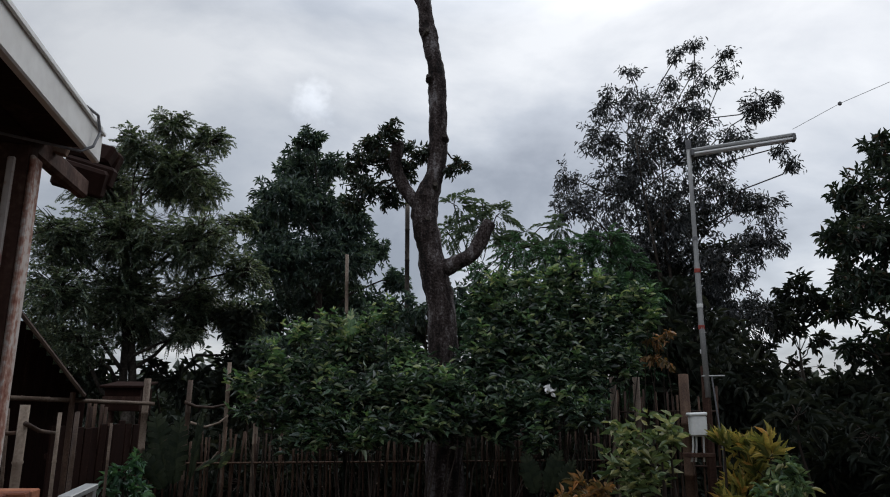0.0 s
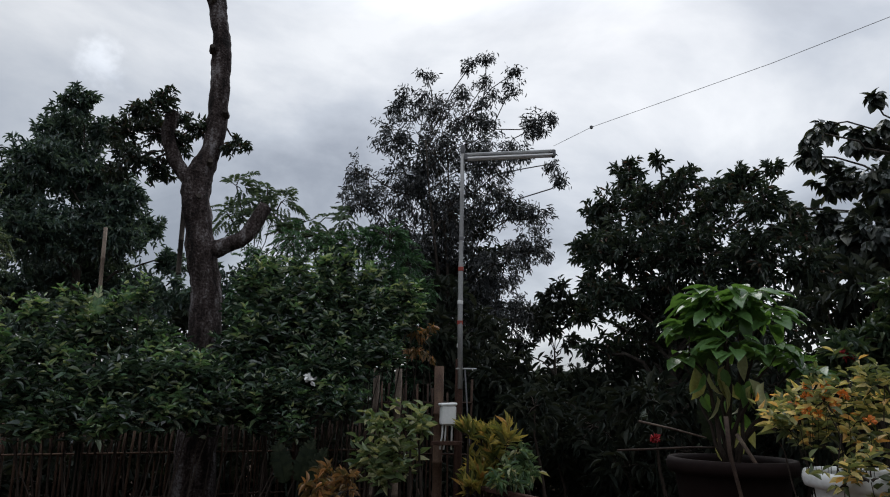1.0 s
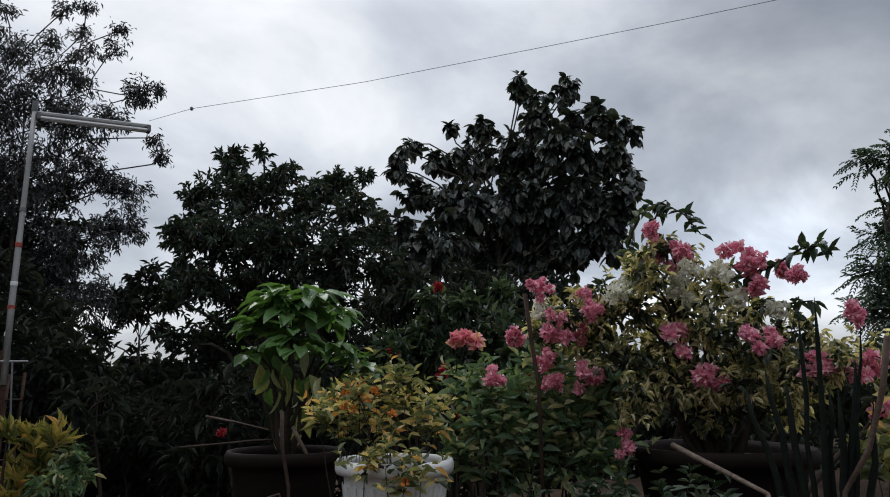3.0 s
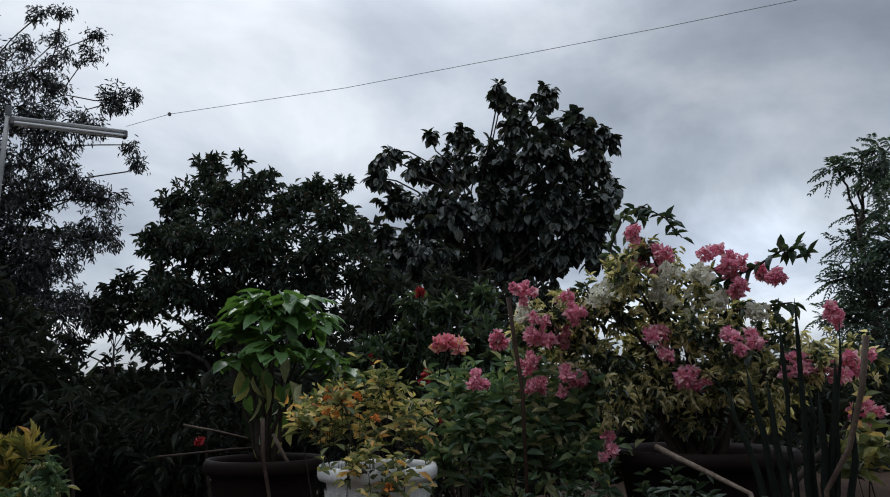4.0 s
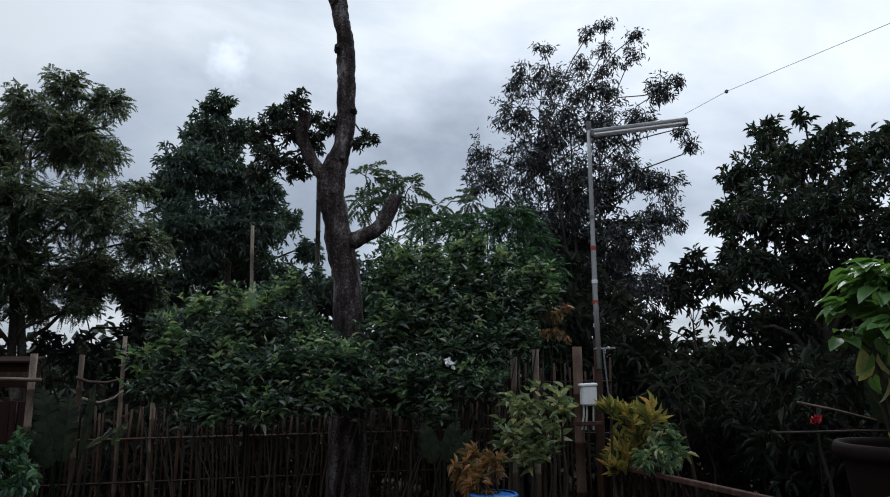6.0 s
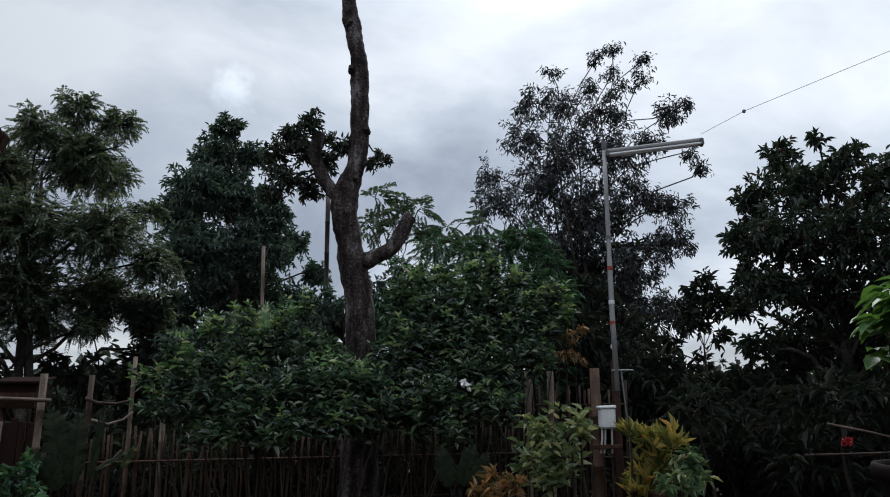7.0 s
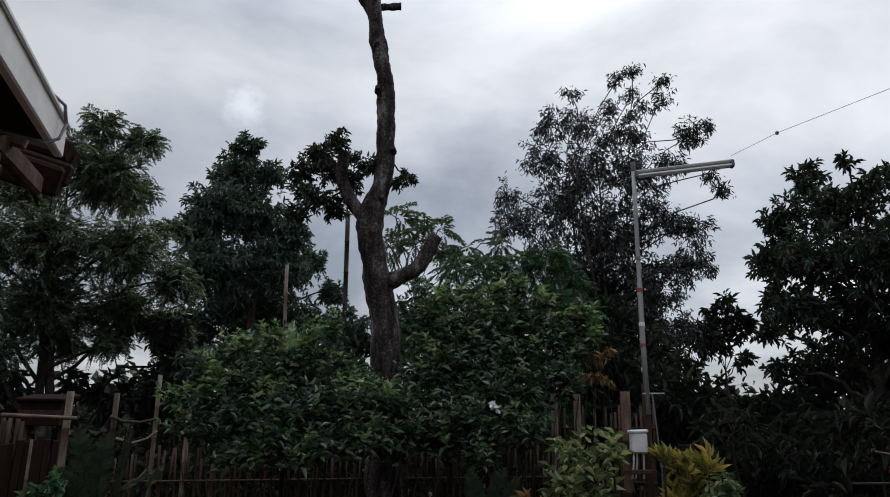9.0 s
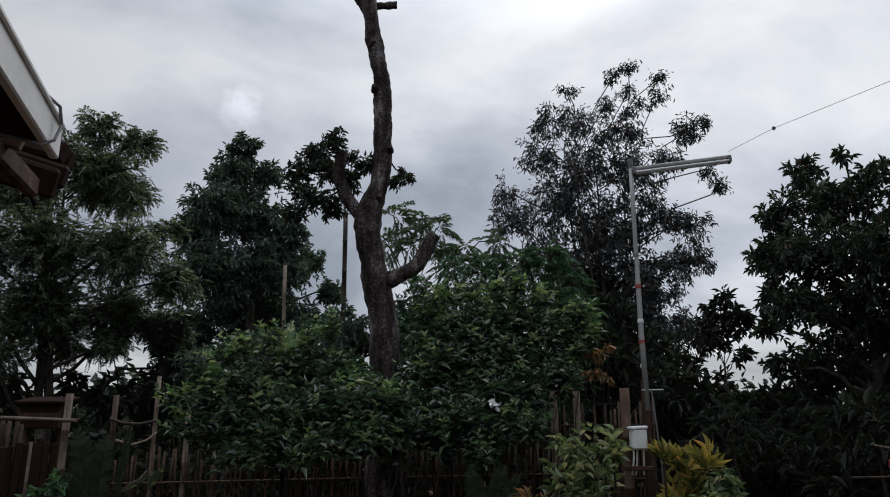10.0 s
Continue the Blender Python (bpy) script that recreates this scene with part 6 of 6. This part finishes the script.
    more = [(3.63, 2.05, 1.78, 0.08), (3.63, 1.92, 1.59, 0.07), (3.63, 1.70, 1.78, 0.07), (3.74, 1.52, 1.66, 0.07),
     (3.80, 1.36, 1.66, 0.07), (3.75, 1.39, 1.85, 0.04), (3.24, 2.66, 1.80, 0.04), (3.14, 2.69, 1.62, 0.05),
     (3.75, 1.58, 2.02, 0.03), (3.56, 2.12, 2.26, 0.03), (3.74, 1.73, 1.99, 0.04), (3.53, 2.28, 1.32, 0.06),
     (3.85, 1.35, 1.47, 0.05), (3.31, 2.52, 1.69, 0.05), (3.42, 2.36, 1.92, 0.05)]
    for x, y, z, r in pink + more:
        for k in range(8):
            q = Vector((x, y, z)) + Vector(unit(1)[0]) * r * rng.uniform(0.4, 1.1)
            blossom("flower", "papery pink bracts", q, min(max(r * 0.55, 0.032), 0.044), PETAL_PINK, 28, ob)
    white = [(3.73, 2.03, 2.10, 0.06), (3.68, 1.87, 2.04, 0.06), (3.72, 1.97, 1.96, 0.07), (3.72, 2.12, 2.03, 0.05),
     (3.63, 2.28, 2.02, 0.04), (3.37, 2.57, 1.93, 0.04), (3.49, 2.27, 1.97, 0.04), (3.75, 1.83, 1.95, 0.03),
     (3.62, 2.19, 2.06, 0.03), (3.78, 1.68, 1.89, 0.03)]
    for x, y, z, r in white:
        for k in range(5):
            q = Vector((x, y, z)) + Vector(unit(1)[0]) * r * 0.9
            blossom("flower", "papery white bracts", q, 0.046, PETAL_WHITE, 18, ob)


bougainvillea()


def flowers_on(label, spots, mat, size, name="rose", category="flower", petals=40, group="roses in the flower bank", stem=0.006):
    """Single blooms on thin stalks that come up from the ground."""
    for p in spots:
        ob = thing(name, p, label, category, group)
        blossom("bloom", "", p, size, mat, petals, ob)
        g = down(p)
        sh = Shape()
        sh.tube(curve((0, 0, 0), (0.05, 0.06, g[2] - p[2]), 0.0, 6, 0.01), np.linspace(stem * 0.5, stem, 6), 5)
        part("stalk", sh, LEAF_SPEAR, ob)


flowers_on("red rose among dark leaves", [(3.89, 3.75, 2.21), (3.77, 3.58, 1.69), (3.76, 3.60, 1.64), (3.69, 3.95, 1.79), (3.60, 2.83, 1.60), (3.38, 5.43, 1.26), (3.65, 3.39, 1.44)], PETAL_RED, 0.045)
flowers_on("peach and pink blossom head on a stalk", [(3.37, 3.13, 1.81), (3.40, 3.09, 1.83), (3.44, 3.05, 1.81)], PETAL_PEACH, 0.06, "blossom", group="peach blossom heads")
flowers_on("small orange flower on the potted shrub", [(2.77, 3.17, 1.55), (2.82, 3.12, 1.56), (2.75, 3.19, 1.48), (2.84, 3.03, 1.46), (2.77, 3.23, 1.56), (2.79, 3.14, 1.52),
     (2.72, 3.22, 1.55), (2.70, 3.26, 1.52), (2.74, 3.24, 1.59), (2.71, 3.20, 1.49), (2.80, 3.20, 1.60), (2.76, 2.86, 1.20)], PETAL_ORANGE, 0.03, "orange_flower", petals=14, group="orange flowers on the potted shrub", stem=0.0018)


def spear_plant():
    base = down((3.46, 1.50, 1.24), 0.0)
    ob = thing("spear_plant", base, "tall snake plant with stiff dark spear leaves", "plant")
    org = Vector(base)
    for foot, tip, w in (((3.45, 1.53, 1.17), (3.46, 1.51, 1.84), 0.028), ((3.46, 1.49, 1.17), (3.42, 1.44, 1.89), 0.032), ((3.47, 1.47, 1.17), (3.47, 1.44, 1.58), 0.036),
                         ((3.49, 1.58, 1.16), (3.47, 1.65, 1.65), 0.04), ((3.48, 1.60, 1.16), (3.49, 1.73, 1.58), 0.04), ((3.45, 1.53, 1.17), (3.44, 1.57, 1.60), 0.042),
                         ((3.47, 1.44, 1.17), (3.45, 1.34, 1.67), 0.045), ((3.43, 1.40, 1.18), (3.45, 1.31, 1.80), 0.02), ((3.43, 1.41, 1.18), (3.43, 1.40, 1.56), 0.04), ((3.44, 1.36, 1.18), (3.45, 1.30, 1.52), 0.038)):
        foot, tip = Vector(foot) - org, Vector(tip) - org
        sh = Shape()
        n = 8
        pts = curve((foot.x * 0.6, foot.y * 0.6, -0.02), tip, 0.0, n, 0.006)
        rad = [w * 0.36 * (1 - 0.3 * abs(2 * k / (n - 1) - 0.8)) * (1 if k < n - 1 else 0.1) for k in range(n)]
        sh.tube(pts, rad, 7)
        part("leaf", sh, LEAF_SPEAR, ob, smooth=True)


spear_plant()
branch("bent grey cane leaning over the black tub", [(3.39, 2.00, 1.35), (3.37, 1.92, 1.32), (3.37, 1.78, 1.26), (3.32, 1.63, 1.21), down((3.30, 1.52, 1.15))], 0.012)
branch("bent grey branch rising from the spear plant", [(3.42, 1.23, 1.74), (3.41, 1.26, 1.57), (3.40, 1.32, 1.37), (3.38, 1.40, 1.23), down((3.38, 1.42, 1.18))], 0.011)
branch("thin pale stick lying between the shrubs", [(3.05, 5.38, 1.18), (3.17, 5.09, 1.21), (3.24, 4.81, 1.24), (3.37, 4.66, 1.25)], 0.008)
branch("dark stake among the flowers", [(3.23, 2.58, 1.99), (3.24, 2.56, 1.79), (3.26, 2.54, 1.57), down((3.26, 2.53, 1.42))], 0.011, BAMBOO_DARK)
branch("pale split stake beside the black tub", [(2.95, 4.04, 1.45), (2.96, 4.04, 1.26), (2.99, 4.01, 1.05), down((3.00, 4.01, 0.99))], 0.012)
branch("short cut stake in the tub", [(3.17, 4.25, 1.35), (3.21, 4.16, 1.20), (3.23, 4.14, 1.13)], 0.012)
branch("thin pale stick caught in the undergrowth", [(3.23, 5.39, 1.38), (3.36, 5.19, 1.34), (3.52, 4.97, 1.28)], 0.009)
branch("arched pale cane behind the white pot", [down((2.66, 4.10, 0.87)), (2.69, 4.08, 0.92), (2.77, 4.03, 0.99), (2.86, 3.90, 1.04), (2.88, 3.89, 0.96), down((2.88, 3.88, 0.90))], 0.008)
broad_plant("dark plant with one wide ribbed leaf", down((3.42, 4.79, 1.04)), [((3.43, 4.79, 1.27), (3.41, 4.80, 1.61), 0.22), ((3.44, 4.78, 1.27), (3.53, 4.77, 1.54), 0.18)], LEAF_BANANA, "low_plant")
